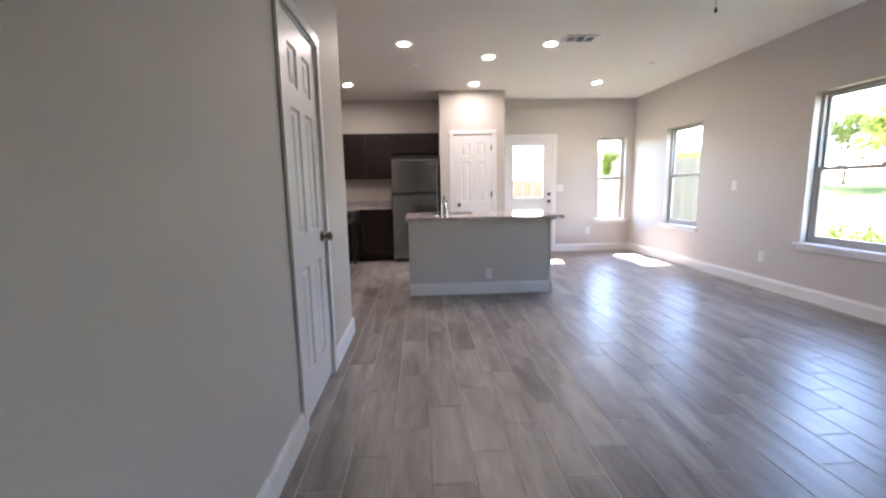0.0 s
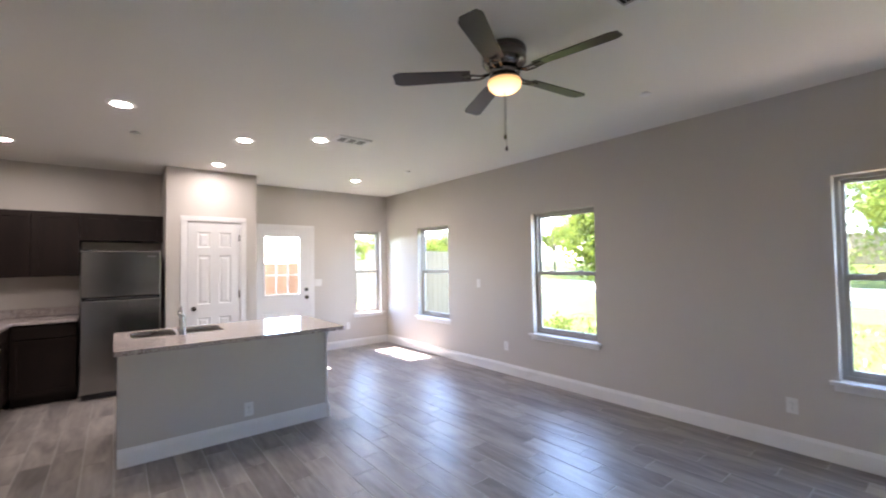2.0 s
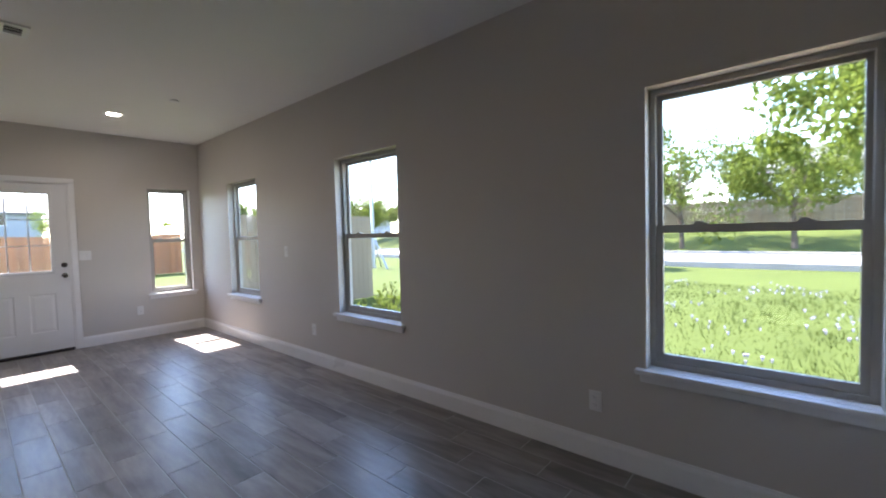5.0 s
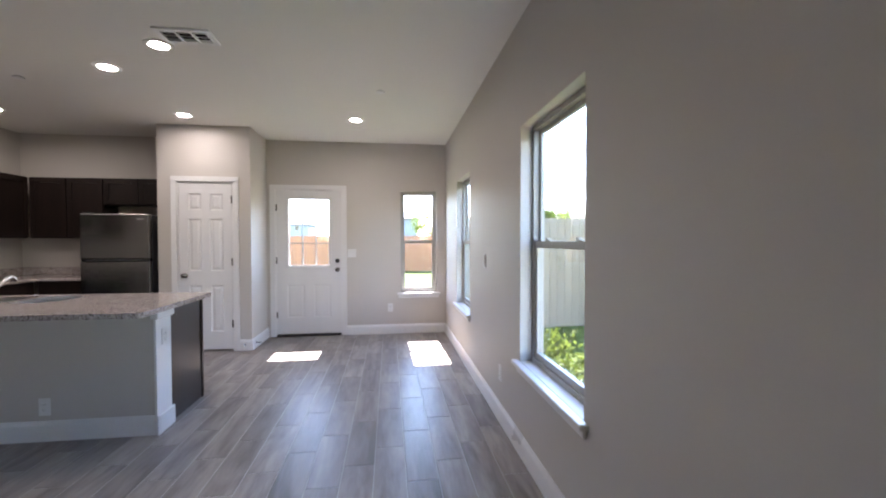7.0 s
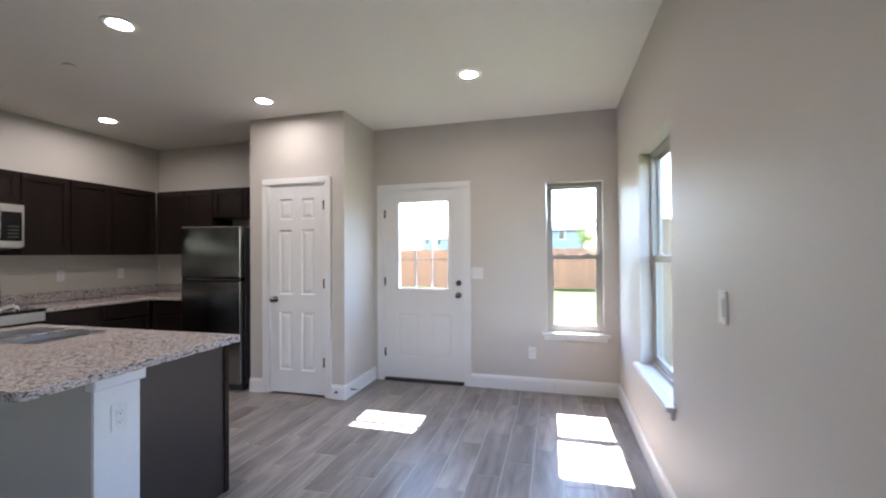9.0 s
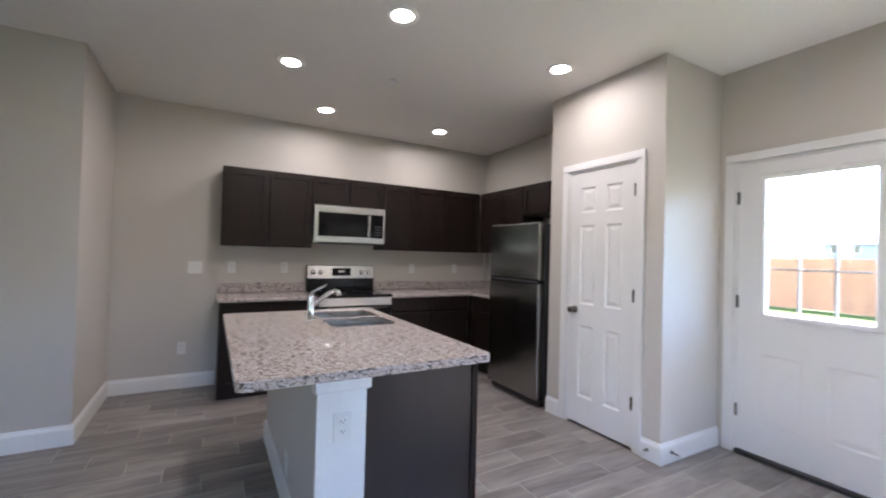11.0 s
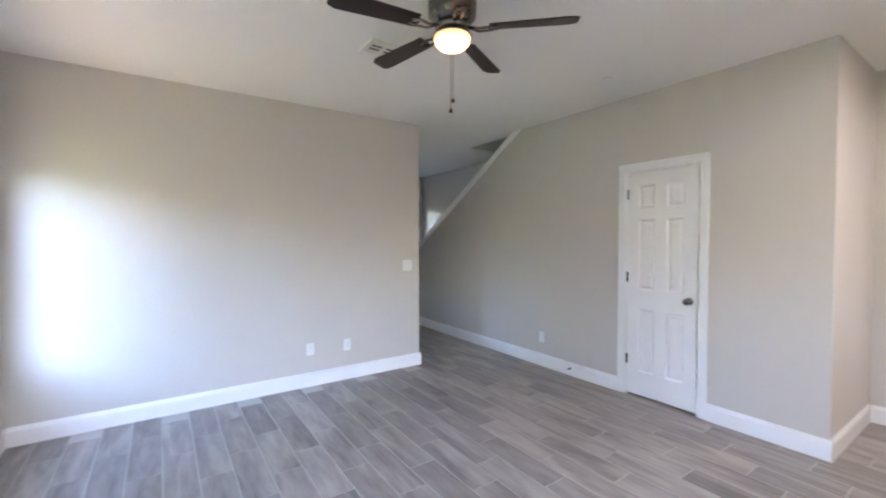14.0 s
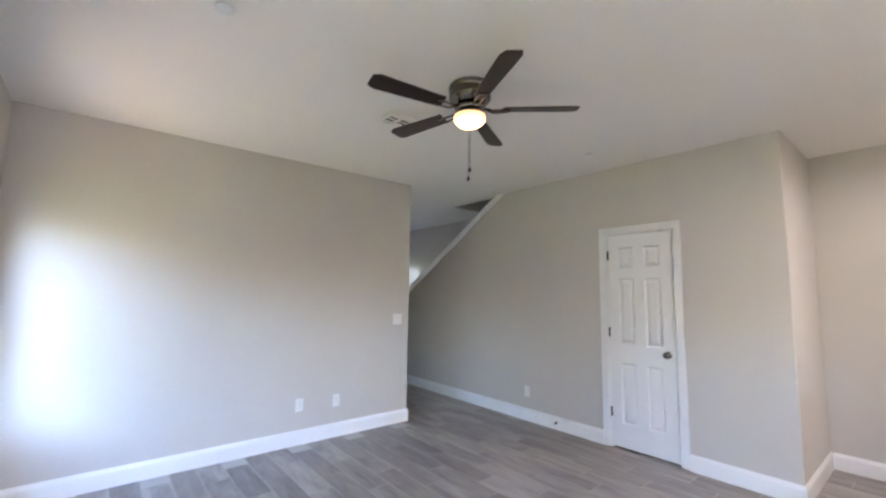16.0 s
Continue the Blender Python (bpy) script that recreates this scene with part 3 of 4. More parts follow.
def cabinet(name, a, b, z0, z1, back, front, along, doors, label, drawer=0.0, kick=0.0):
    """A cabinet unit over u from a to b; its face looks from back to front along d."""
    out = 1 if front > back else -1
    root = thing(name, Matrix(), label, "cabinet", "kitchen cabinets")
    bm = bmesh.new()
    slab_with_holes(bm, a + 0.0005, b - 0.0005, z0 + kick, z1, back, front - out * 0.021, [], along)
    if kick:
        slab_with_holes(bm, a + 0.0005, b - 0.0005, z0 + 0.001, z0 + kick, back, front - out * 0.085, [], along)
    part("body", bm, CAB, root)
    w = (b - a) / doors
    for i in range(doors):
        u, v = a + w * i + 0.006, a + w * (i + 1) - 0.006
        zt = z1 - 0.01
        if drawer:
            bm = bmesh.new()
            slab_with_holes(bm, u, v, zt - drawer, zt, front - out * 0.019, front, [], along)
            bmesh.ops.bevel(bm, geom=bm.edges[:], offset=0.003, segments=1, affect="EDGES")
            part("drawer_front", bm, CAB, root)
            zt -= drawer + 0.01
        shaker_door(root, u, v, z0 + kick + 0.01, zt, front - out * 0.021, out, along)
    return root


KW = KITCHEN + 0.002
UP = "dark espresso wall cabinet with recessed-panel doors"
LOW = "dark espresso base cabinet under the granite worktop"
cabinet("wall_cabinet", 4.385, 5.205, 1.37, 2.115, KW, -1.12, ALONG_Y, 2, UP)
cabinet("wall_cabinet", 5.205, 5.975, 1.82, 2.115, KW, -1.12, ALONG_Y, 2, "short dark espresso cabinet above the microwave")
cabinet("wall_cabinet", 5.975, 6.76, 1.37, 2.115, KW, -1.12, ALONG_Y, 2, UP)
cabinet("wall_cabinet", 6.76, 7.268, 1.37, 2.115, KW, -1.12, ALONG_Y, 1, UP)
cabinet("wall_cabinet", -1.12, -0.30, 1.37, 2.115, NORTH - 0.002, 7.27, ALONG_X, 2, UP)
cabinet("wall_cabinet", -0.30, PANTRY_W - 0.003, 1.78, 2.115, NORTH - 0.002, 7.27, ALONG_X, 2, "short dark espresso cabinet above the fridge")
cabinet("base_cabinet", 4.385, 5.205, 0.0, 0.868, KW, -0.83, ALONG_Y, 2, LOW, drawer=0.14, kick=0.1)
cabinet("base_cabinet", 5.975, 6.95, 0.0, 0.868, KW, -0.83, ALONG_Y, 2, LOW, drawer=0.14, kick=0.1)
cabinet("base_cabinet", -0.83, -0.30, 0.0, 0.868, NORTH - 0.002, 6.98, ALONG_X, 1, LOW, drawer=0.14, kick=0.1)


def worktop(name, pieces, splash, label):
    root = thing(name, Matrix(), label, "worktop")
    bm = bmesh.new()
    for p in pieces:
        box(bm, *p, 0.87, 0.902, bevel=0.006, seg=2)
    part("slab", bm, GRANITE, root)
    for p in splash:
        part("backsplash", boxed(*p, bevel=0.003), GRANITE, root)


worktop("worktop", [(KW, -0.80, 4.365, 5.205)], [(KW, KW + 0.02, 4.365, 5.205, 0.903, 1.0)], "speckled granite worktop with low backsplash by the stove")
worktop("worktop", [(KW, -0.80, 5.975, 6.949), (KW, -0.295, 6.951, NORTH - 0.002)], [(KW, KW + 0.02, 5.975, NORTH - 0.024, 0.903, 1.0), (KW, -0.295, NORTH - 0.022, NORTH - 0.002, 0.903, 1.0)], "speckled granite corner worktop with low backsplash")


def microwave():
    root = thing("microwave", pose(-1.06, 5.59, 1.43), "stainless over-range microwave with black window", "microwave")
    w, h = 0.762, 0.385
    part("body", boxed(-0.377, -0.03, -w / 2 + 0.002, w / 2 - 0.002, 0.0, h, bevel=0.004), STEEL, root)
    door = part("door", slab_with_holes(bmesh.new(), -w / 2 + 0.003, w / 2 - 0.175, 0.012, h - 0.003, -0.028, 0.0, [(-w / 2 + 0.042, w / 2 - 0.2, 0.065, h - 0.072)], ALONG_Y), STEEL, root, "stainless door")
    part("window", boxed(-0.02, -0.004, -w / 2 + 0.0425, w / 2 - 0.2005, 0.0655, h - 0.0725), BLACKGLASS, door)
    part("window_mesh", boxed(-0.0035, -0.002, -w / 2 + 0.10, w / 2 - 0.26, 0.10, h - 0.12), BLACKGLASS, door)
    part("control_panel", boxed(-0.028, 0.0, w / 2 - 0.172, w / 2 - 0.003, 0.012, h - 0.003, bevel=0.002), STEEL, root)
    part("keypad", boxed(0.0005, 0.002, w / 2 - 0.165, w / 2 - 0.022, 0.062, h - 0.07), BLACKGLASS, root)
    bm = bmesh.new()
    y = w / 2 - 0.19
    tube(bm, [(0.001, y, 0.07), (0.03, y, 0.085), (0.034, y, h / 2), (0.03, y, h - 0.085), (0.001, y, h - 0.07)], 0.010, 10)
    part("handle", bm, CHROME, root, "chrome bar handle", smooth=True)
    part("vent_grille", boxed(-0.3, -0.03, -0.3, 0.3, -0.012, -0.0005), DARK, root)
    bm = bmesh.new()
    for i in range(4):
        box(bm, 0.0022, 0.003, w / 2 - 0.12, w / 2 - 0.045, 0.09 + 0.03 * i, 0.105 + 0.03 * i)
    part("key_marks", bm, DARK, root)


microwave()


def stove():
    root = thing("stove", pose(-0.79, 5.59, 0), "stainless and black freestanding electric stove", "stove")
    w = 0.752
    part("body", boxed(-0.62, -0.03, -w / 2, w / 2, 0.03, 0.885, bevel=0.004), BLACK, root)
    door = part("oven_door", boxed(-0.028, 0.005, -w / 2 + 0.004, w / 2 - 0.004, 0.21, 0.80, bevel=0.006, seg=2), BLACKGLASS, root, "black glass oven door")
    part("door_trim", boxed(-0.028, 0.008, -w / 2 + 0.004, w / 2 - 0.004, 0.803, 0.885, bevel=0.005, seg=2), STEEL, root, "stainless front rail")
    bm = bmesh.new()
    tube(bm, [(0.005, -0.3, 0.78), (0.05, -0.3, 0.785), (0.05, 0.3, 0.785), (0.005, 0.3, 0.78)], 0.011, 10)
    part("handle", bm, STEEL, door, "stainless bar handle", smooth=True)
    part("drawer", boxed(-0.028, 0.004, -w / 2 + 0.004, w / 2 - 0.004, 0.04, 0.20, bevel=0.006, seg=2), STEEL, root, "stainless warming drawer")
    top = part("cooktop", boxed(-0.60, 0.012, -w / 2, w / 2, 0.886, 0.912, bevel=0.008, seg=2), BLACKGLASS, root, "black glass cooktop")
    for x, y, r in ((-0.16, -0.19, 0.11), (-0.16, 0.19, 0.09), (-0.44, -0.19, 0.08), (-0.44, 0.19, 0.10)):
        bm = bmesh.new()
        lathe(bm, [(r, 0.9125), (r, 0.9132), (r - 0.004, 0.9132), (r - 0.004, 0.9125)], pose(x, y, 0), 32)
        part("burner_ring", bm, DARK, top)
    bm = bmesh.new()
    prism(bm, [(-0.64, 0.90), (-0.575, 0.90), (-0.575, 1.04), (-0.60, 1.185), (-0.64, 1.185)], Matrix(((1, 0, 0, 0), (0, 0, 1, 0), (0, 1, 0, 0), (0, 0, 0, 1))), -w / 2, w / 2)
    back = part("backguard", bm, BLACK, root, "black backguard")
    tilt = Matrix.Translation((-0.5745, 0, 1.04)) @ Matrix.Rotation(-math.atan2(0.025, 0.145), 4, "Y")
    bm = box(bmesh.new(), 0.0, 0.004, -w / 2 + 0.004, w / 2 - 0.004, 0.0, 0.142, 0.002)
    bm.transform(tilt)
    face = part("control_panel", bm, STEEL, back, "stainless control panel")
    bm = box(bmesh.new(), 0.0045, 0.006, -0.105, 0.105, 0.03, 0.115)
    bm.transform(tilt)
    part("display", bm, BLACKGLASS, back)
    bm = bmesh.new()
    for k in range(3):
        box(bm, 0.0062, 0.0068, -0.03 + 0.022 * k, -0.014 + 0.022 * k, 0.068, 0.088)
    bm.transform(tilt)
    part("display_digits", bm, PLASTIC, back)
    for y in (-0.31, -0.23, 0.23, 0.31):
        bm = bmesh.new()
        lathe(bm, [(0.026, 0), (0.026, 0.004), (0.019, 0.006), (0.017, 0.024), (0.012, 0.026), (0, 0.026)], tilt @ pose(0.004, y, 0.07, 0, 90), 18)
        part("knob", bm, STEEL, back, "stainless control knob", smooth=True)


stove()


def fridge():
    root = thing("refrigerator", pose(0.09, 6.83, 0), "stainless top-freezer refrigerator with dark sides", "refrigerator")
    w, h = 0.735, 1.65
    part("body", boxed(-w / 2 + 0.004, w / 2 - 0.004, 0.075, 0.72, 0.05, h - 0.012, bevel=0.008, seg=2), DARK, root, "dark grey cabinet")
    lower = part("refrigerator_door", boxed(-w / 2, w / 2, 0.0, 0.07, 0.07, 1.098, bevel=0.014, seg=3), SLATE, root, "brushed stainless lower door")
    upper = part("freezer_door", boxed(-w / 2, w / 2, 0.0, 0.07, 1.125, h, bevel=0.014, seg=3), SLATE, root, "brushed stainless freezer door")
    part("handle_groove", boxed(-w / 2 + 0.01, w / 2 - 0.01, 0.01, 0.07, 1.0985, 1.1245), BLACK, root, "black recessed handle groove")
    part("door_grip", boxed(-w / 2 + 0.06, w / 2 - 0.02, -0.002, 0.02, 1.104, 1.118, bevel=0.003), DARK, root)
    part("badge", boxed(w / 2 - 0.13, w / 2 - 0.05, -0.0025, -0.0003, h - 0.07, h - 0.055), CHROME, upper)
    part("hinge_cover", boxed(-w / 2 + 0.02, -w / 2 + 0.09, 0.02, 0.1, h - 0.011, h + 0.012, bevel=0.005), DARK, root)
    part("toe_grille", boxed(-w / 2 + 0.02, w / 2 - 0.02, 0.05, 0.1, 0.012, 0.066), DARK, root)
    for x in (-0.3, 0.3):
        bm = bmesh.new()
        lathe(bm, [(0, 0.0), (0.02, 0.0), (0.02, 0.05), (0, 0.05)], pose(x, 0.12, 0), 12)
        part("foot", bm, DARK, root)


fridge()


# ---- island ----
def island():
    root = thing("kitchen_island", pose(0, 0, 0), "greige island knee wall with white end post and dark cabinets", "kitchen island")
    part("knee_wall", boxed(0.045, 1.6220, 4.69, 4.855, 0.0, 0.855, bevel=0.002), WALL, root, "greige painted knee wall")
    post = part("end_post", boxed(1.6225, 1.6390, 4.675, 4.87, 0.0, 0.855, bevel=0.002), WHITE, root, "white end post")
    part("post_cap", boxed(1.6070, 1.6590, 4.66, 4.885, 0.80, 0.856, bevel=0.008, seg=2), WHITE, root)
    part("post_base", boxed(1.6395, 1.6550, 4.66, 4.885, 0.0, 0.135, bevel=0.004), WHITE, root)
    m = Matrix(((0, 0, 1, 0.045), (-1, 0, 0, 4.6895), (0, 1, 0, 0), (0, 0, 0, 1)))
    part("baseboard", prism(bmesh.new(), BB, m, 0, 1.6100), WHITE, root, "white moulded baseboard")
    part("cabinet_body", boxed(0.05, 1.6070, 4.856, 5.40, 0.10, 0.855), CAB, root, "dark espresso cabinet body")
    part("toe_kick", boxed(0.05, 1.5970, 4.856, 5.32, 0.001, 0.099), CAB, root)
    part("end_panel", boxed(1.6075, 1.6250, 4.872, 5.405, 0.0, 0.855, bevel=0.002), SATIN, root, "dark espresso end panel with a satin sheen")
    part("corner_strip", boxed(1.6255, 1.6330, 5.375, 5.408, 0.0, 0.855, bevel=0.002), CAB, root)
    for i in range(4):
        shaker_door(root, 0.055 + 0.388 * i, 0.055 + 0.388 * (i + 1) - 0.008, 0.11, 0.845, 5.40, 1, ALONG_X)


island()


def rounded_rect(x0, x1, y0, y1, r, n=6):
    pts = []
    for cx, cy, a in ((x1 - r, y1 - r, 0), (x0 + r, y1 - r, 90), (x0 + r, y0 + r, 180), (x1 - r, y0 + r, 270)):
        for k in range(n + 1):
            t = radians(a + 90 * k / n)
            pts.append((cx + r * math.cos(t), cy + r * math.sin(t)))
    return pts


BOWLS = ((0.13, 0.44), (0.47, 0.80))
BOWL_Y = (4.95, 5.36)


def island_top():
    """A granite slab with rounded corners and two cut-outs for the sink bowls."""
    root = thing("island_worktop", Matrix(), "speckled granite island worktop with sink cut-outs", "worktop")
    bm = bmesh.new()
    x0, x1, y0, y1, z0, z1 = 0.02, 1.70, 4.395, 5.44, 0.857, 0.892
    loops = [rounded_rect(x0, x1, y0, y1, 0.035)] + [rounded_rect(a, b, *BOWL_Y, 0.06) for a, b in BOWLS]
    edges = []
    for lp in loops:
        vs = [bm.verts.new((x, y, z1)) for x, y in lp]
        edges += [bm.edges.new((vs[i], vs[(i + 1) % len(vs)])) for i in range(len(vs))]
    bmesh.ops.triangle_fill(bm, use_beauty=True, edges=edges)
    for f in list(bm.faces):
        c = f.calc_center_median()
        if any(a + 0.02 < c.x < b - 0.02 and BOWL_Y[0] + 0.02 < c.y < BOWL_Y[1] - 0.02 for a, b in BOWLS):
            bm.faces.remove(f)
    geo = bmesh.ops.extrude_face_region(bm, geom=bm.faces[:])
    for v in geo["geom"]:
        if isinstance(v, bmesh.types.BMVert):
            v.co.z = z0
    part("slab", bm, GRANITE, root)


island_top()


def sink():
    root = thing("kitchen_sink", Matrix(), "stainless undermount double-bowl sink in the island", "sink")
    for a, b in BOWLS:
        bm = bmesh.new()
        rings = []
        for inset, z, r in ((0.004, 0.885, 0.058), (0.004, 0.80, 0.058), (0.008, 0.72, 0.055), (0.03, 0.695, 0.04)):
            rings.append([bm.verts.new((x, y, z)) for x, y in rounded_rect(a + inset, b - inset, BOWL_Y[0] + inset, BOWL_Y[1] - inset, r)])
        for p, q in zip(rings, rings[1:]):
            for i in range(len(p)):
                bm.faces.new((p[i], p[(i + 1) % len(p)], q[(i + 1) % len(q)], q[i]))
        bm.faces.new(rings[-1])
        bowl = part("bowl", bm, SINK, root, smooth=True)
        bm = bmesh.new()
        lathe(bm, [(0.045, 0.6955), (0.045, 0.698), (0.03, 0.6965), (0, 0.6965)], pose((a + b) / 2, 5.16, 0), 20)
        part("drain", bm, CHROME, bowl)


sink()


def faucet():
    root = thing("faucet", pose(0.47, 4.885, 0.892), "chrome single-lever kitchen faucet behind the sink", "faucet")
    bm = bmesh.new()
    lathe(bm, [(0, 0), (0.03, 0), (0.03, 0.006), (0.025, 0.012), (0.022, 0.11), (0.024, 0.15), (0.018, 0.165), (0, 0.168)], Matrix(), 24)
    part("body", bm, CHROME, root, smooth=True)
    bm = bmesh.new()
    tube(bm, [(0, 0.005, 0.09), (0, 0.06, 0.13), (0, 0.12, 0.17), (0, 0.155, 0.182), (0, 0.178, 0.17), (0, 0.182, 0.15)], [0.016, 0.015, 0.016, 0.018, 0.019, 0.018], 14)
    part("spout", bm, CHROME, root, smooth=True)
    bm = bmesh.new()
    tube(bm, [(0, 0, 0.165), (0, 0.03, 0.19), (0, 0.10, 0.225)], [0.014, 0.009, 0.007], 10)
    part("lever", bm, CHROME, root, smooth=True)


faucet()


# ---- ceiling fixtures ----
def downlight():
    root = thing("ceiling_downlight", pose(0.055, 4.78, TOP), "round white recessed downlight, lit", "ceiling light", "kitchen downlights")
    bm = bmesh.new()
    lathe(bm, [(0.0605, -0.003), (0.075, -0.0045), (0.080, -0.0005), (0.095, -0.0005), (0.094, -0.006), (0.08, -0.012), (0.0605, -0.006)], Matrix(), 32)
    part("trim_ring", bm, WHITE, root, smooth=True)
    bm = bmesh.new()
    lathe(bm, [(0.0600, -0.005), (0, -0.005)], Matrix(), 32)
    part("diffuser", bm, LED, root)
    return root


light = downlight()
for x, y in ((-0.83, 5.24), (1.025, 5.235), (-0.83, 6.50), (1.01, 6.49), (1.63, 4.79), (2.85, 6.465)):
    copy_thing(light, pose(x, y, TOP))


def ceiling_vent(x, y, lx, ly, n, across, label):
    root = thing("ceiling_vent", pose(x, y, TOP), label, "air vent", "ceiling vents")
    bm = bmesh.new()
    holes = []
    w = (lx - 0.05) / n
    for i in range(n):
        for j in range(across):
            h = (ly - 0.05) / across
            holes.append((-lx / 2 + 0.025 + w * i + 0.008, -lx / 2 + 0.025 + w * (i + 1) - 0.008, -ly / 2 + 0.025 + h * j + 0.006, -ly / 2 + 0.025 + h * (j + 1) - 0.006))
    slab_with_holes(bm, -lx / 2, lx / 2, -ly / 2, ly / 2, -0.014, -0.0005, holes, Matrix(((1, 0, 0, 0), (0, 0, 1, 0), (0, 1, 0, 0), (0, 0, 0, 1))))
    part("frame", bm, WHITE, root, "white stamped frame")
    part("backing", boxed(-lx / 2 + 0.03, lx / 2 - 0.03, -ly / 2 + 0.03, ly / 2 - 0.03, -0.002, -0.001), DARK, root)
    for h in holes:
        k = 3
        for s in range(k):
            y0 = h[2] + (h[3] - h[2]) * (s + 0.5) / k
            bm = box(bmesh.new(), h[0] + 0.001, h[1] - 0.001, -0.0055, 0.0055, -0.0008, 0.0008)
            bm.transform(Matrix.Translation((0, y0, -0.007)) @ Matrix.Rotation(radians(64), 4, "X"))
            part("slat", bm, WHITE, root)


ceiling_vent(1.89, 4.62, 0.35, 0.20, 3, 1, "white rectangular three-way ceiling air vent")
ceiling_vent(1.868, 1.742, 0.25, 0.20, 2, 1, "white ceiling air vent near the fan")


def sprinkler():
    root = thing("ceiling_sprinkler", pose(3.15, 5.50, TOP), "round white concealed sprinkler cover plate", "sprinkler", "ceiling sprinklers")
    bm = bmesh.new()
    lathe(bm, [(0.03, -0.0005), (0.03, -0.008), (0.042, -0.010), (0.042, -0.014), (0.036, -0.017), (0, -0.018)], Matrix(), 24)
    part("cover_plate", bm, WHITE, root, smooth=True)
    return root


plate = sprinkler()
for x, y in ((3.14, 2.27), (0.165, 5.53), (0.145, 2.277)):
    copy_thing(plate, pose(x, y, TOP))


FAN = (1.808, 2.462)


def ceiling_fan():
    root = thing("ceiling_fan", pose(FAN[0], FAN[1], TOP) @ Matrix.Diagonal((1, 1, 0.88, 1)), "five-blade dark flush-mount ceiling fan with lit bowl", "ceiling fan")
    bm = bmesh.new()
    lathe(bm, [(0, -0.0005), (0.125, -0.0005), (0.13, -0.012), (0.13, -0.04), (0.122, -0.048), (0.128, -0.055), (0.128, -0.10), (0.10, -0.135), (0.07, -0.15), (0, -0.15)], Matrix(), 36)
    part("motor_housing", bm, NICKEL, root, "dark polished nickel motor housing", smooth=True)
    bm = bmesh.new()
    lathe(bm, [(0, -0.1505), (0.085, -0.1505), (0.095, -0.165), (0.085, -0.185), (0.06, -0.195), (0.055, -0.200), (0.09, -0.206), (0.101, -0.211), (0.101, -0.218), (0, -0.218)], Matrix(), 32)
    part("light_fitter", bm, NICKEL, root, smooth=True)
    bm = bmesh.new()
    lathe(bm, [(0.096, -0.2185), (0.099, -0.235), (0.092, -0.26), (0.072, -0.283), (0.04, -0.297), (0, -0.301)], Matrix(), 32)
    part("light_bowl", bm, BOWL, root, "glowing frosted glass bowl", smooth=True)
    for i in range(5):
        a = radians(65 + 72 * i)
        turn = Matrix.Rotation(a, 4, "Z")
        out = []
        for k in range(13):
            t = k / 12
            x = 0.20 + 0.455 * t
            hw = 0.048 + 0.016 * t
            if t > 0.9:
                hw *= 1 - ((t - 0.9) / 0.1) ** 2 * 0.35
            out.append((x, hw))
        pts = out + [(x, -h) for x, h in reversed(out)]
        bm = bmesh.new()
        prism(bm, pts, Matrix.Translation((0, 0, -0.172)) @ Matrix.Rotation(radians(12), 4, "X"), -0.003, 0.003)
        bm.transform(turn)
        blade = part("blade", bm, BLADE, root, "dark walnut fan blade")
        bm = bmesh.new()
        tube(bm, [(0.088, 0, -0.165), (0.14, 0.018, -0.185), (0.19, 0.024, -0.181), (0.245, 0.02, -0.177)], [0.009, 0.008, 0.008, 0.006], 8)
        tube(bm, [(0.088, 0, -0.165), (0.14, -0.018, -0.188), (0.19, -0.024, -0.188), (0.245, -0.02, -0.183)], [0.009, 0.008, 0.008, 0.006], 8)
        lathe(bm, [(0, -0.012), (0.022, -0.012), (0.022, -0.0045), (0, -0.0045)], Matrix.Translation((0.215, 0, -0.172)), 12)
        bm.transform(turn)
        part("blade_iron", bm, NICKEL, blade, smooth=True)
    for x, y, ln in ((0.012, 0.004, 0.35), (-0.010, -0.006, 0.28)):
        bm = bmesh.new()
        tube(bm, [(x, y, -0.2985), (x, y, -0.3 - ln)], 0.0017, 6)
        chain = part("pull_chain", bm, NICKEL, root)
        bm = bmesh.new()
        lathe(bm, [(0, 0), (0.005, -0.004), (0.009, -0.022), (0.006, -0.03), (0, -0.032)], pose(x, y, -0.3 - ln), 10)
        part("pull_bob", bm, BLADE, chain, smooth=True)


ceiling_fan()


# ---- switches and outlets ----
def plate_on_wall(name, place, normal, gangs, kind, label, w=0.072, h=0.117):
    n = Vector(normal)
    side = Vector((0, 0, 1)).cross(n)
    m = Matrix.Translation(place) @ Matrix((side, n, (0, 0, 1))).transposed().to_4x4()
    root = thing(name, m, label, "outlet" if kind == "outlet" else "light switch")
    W = w + 0.046 * (gangs - 1)
    part("cover_plate", boxed(-W / 2, W / 2, 0.0005, 0.006, -h / 2, h / 2, bevel=0.003, seg=2), PLASTIC, root)
    for g in range(gangs):
        x = 0.046 * (g - (gangs - 1) / 2)
        if kind == "outlet":
            for z in (-0.02, 0.02):
                face = part("socket", boxed(x - 0.017, x + 0.017, 0.0062, 0.009, z - 0.015, z + 0.015, bevel=0.002), PLASTIC, root)
                bm = bmesh.new()
                box(bm, x - 0.008, x - 0.006, 0.0091, 0.0094, z - 0.003, z + 0.006)
                box(bm, x + 0.006, x + 0.008, 0.0091, 0.0094, z - 0.003, z + 0.006)
                box(bm, x - 0.002, x + 0.002, 0.0091, 0.0094, z - 0.010, z - 0.006)
                part("slots", bm, DARK, face)
        else:
            part("rocker", boxed(x - 0.0165, x + 0.0165, 0.0062, 0.0105, -0.033, 0.033, bevel=0.002), PLASTIC, root)
    return root


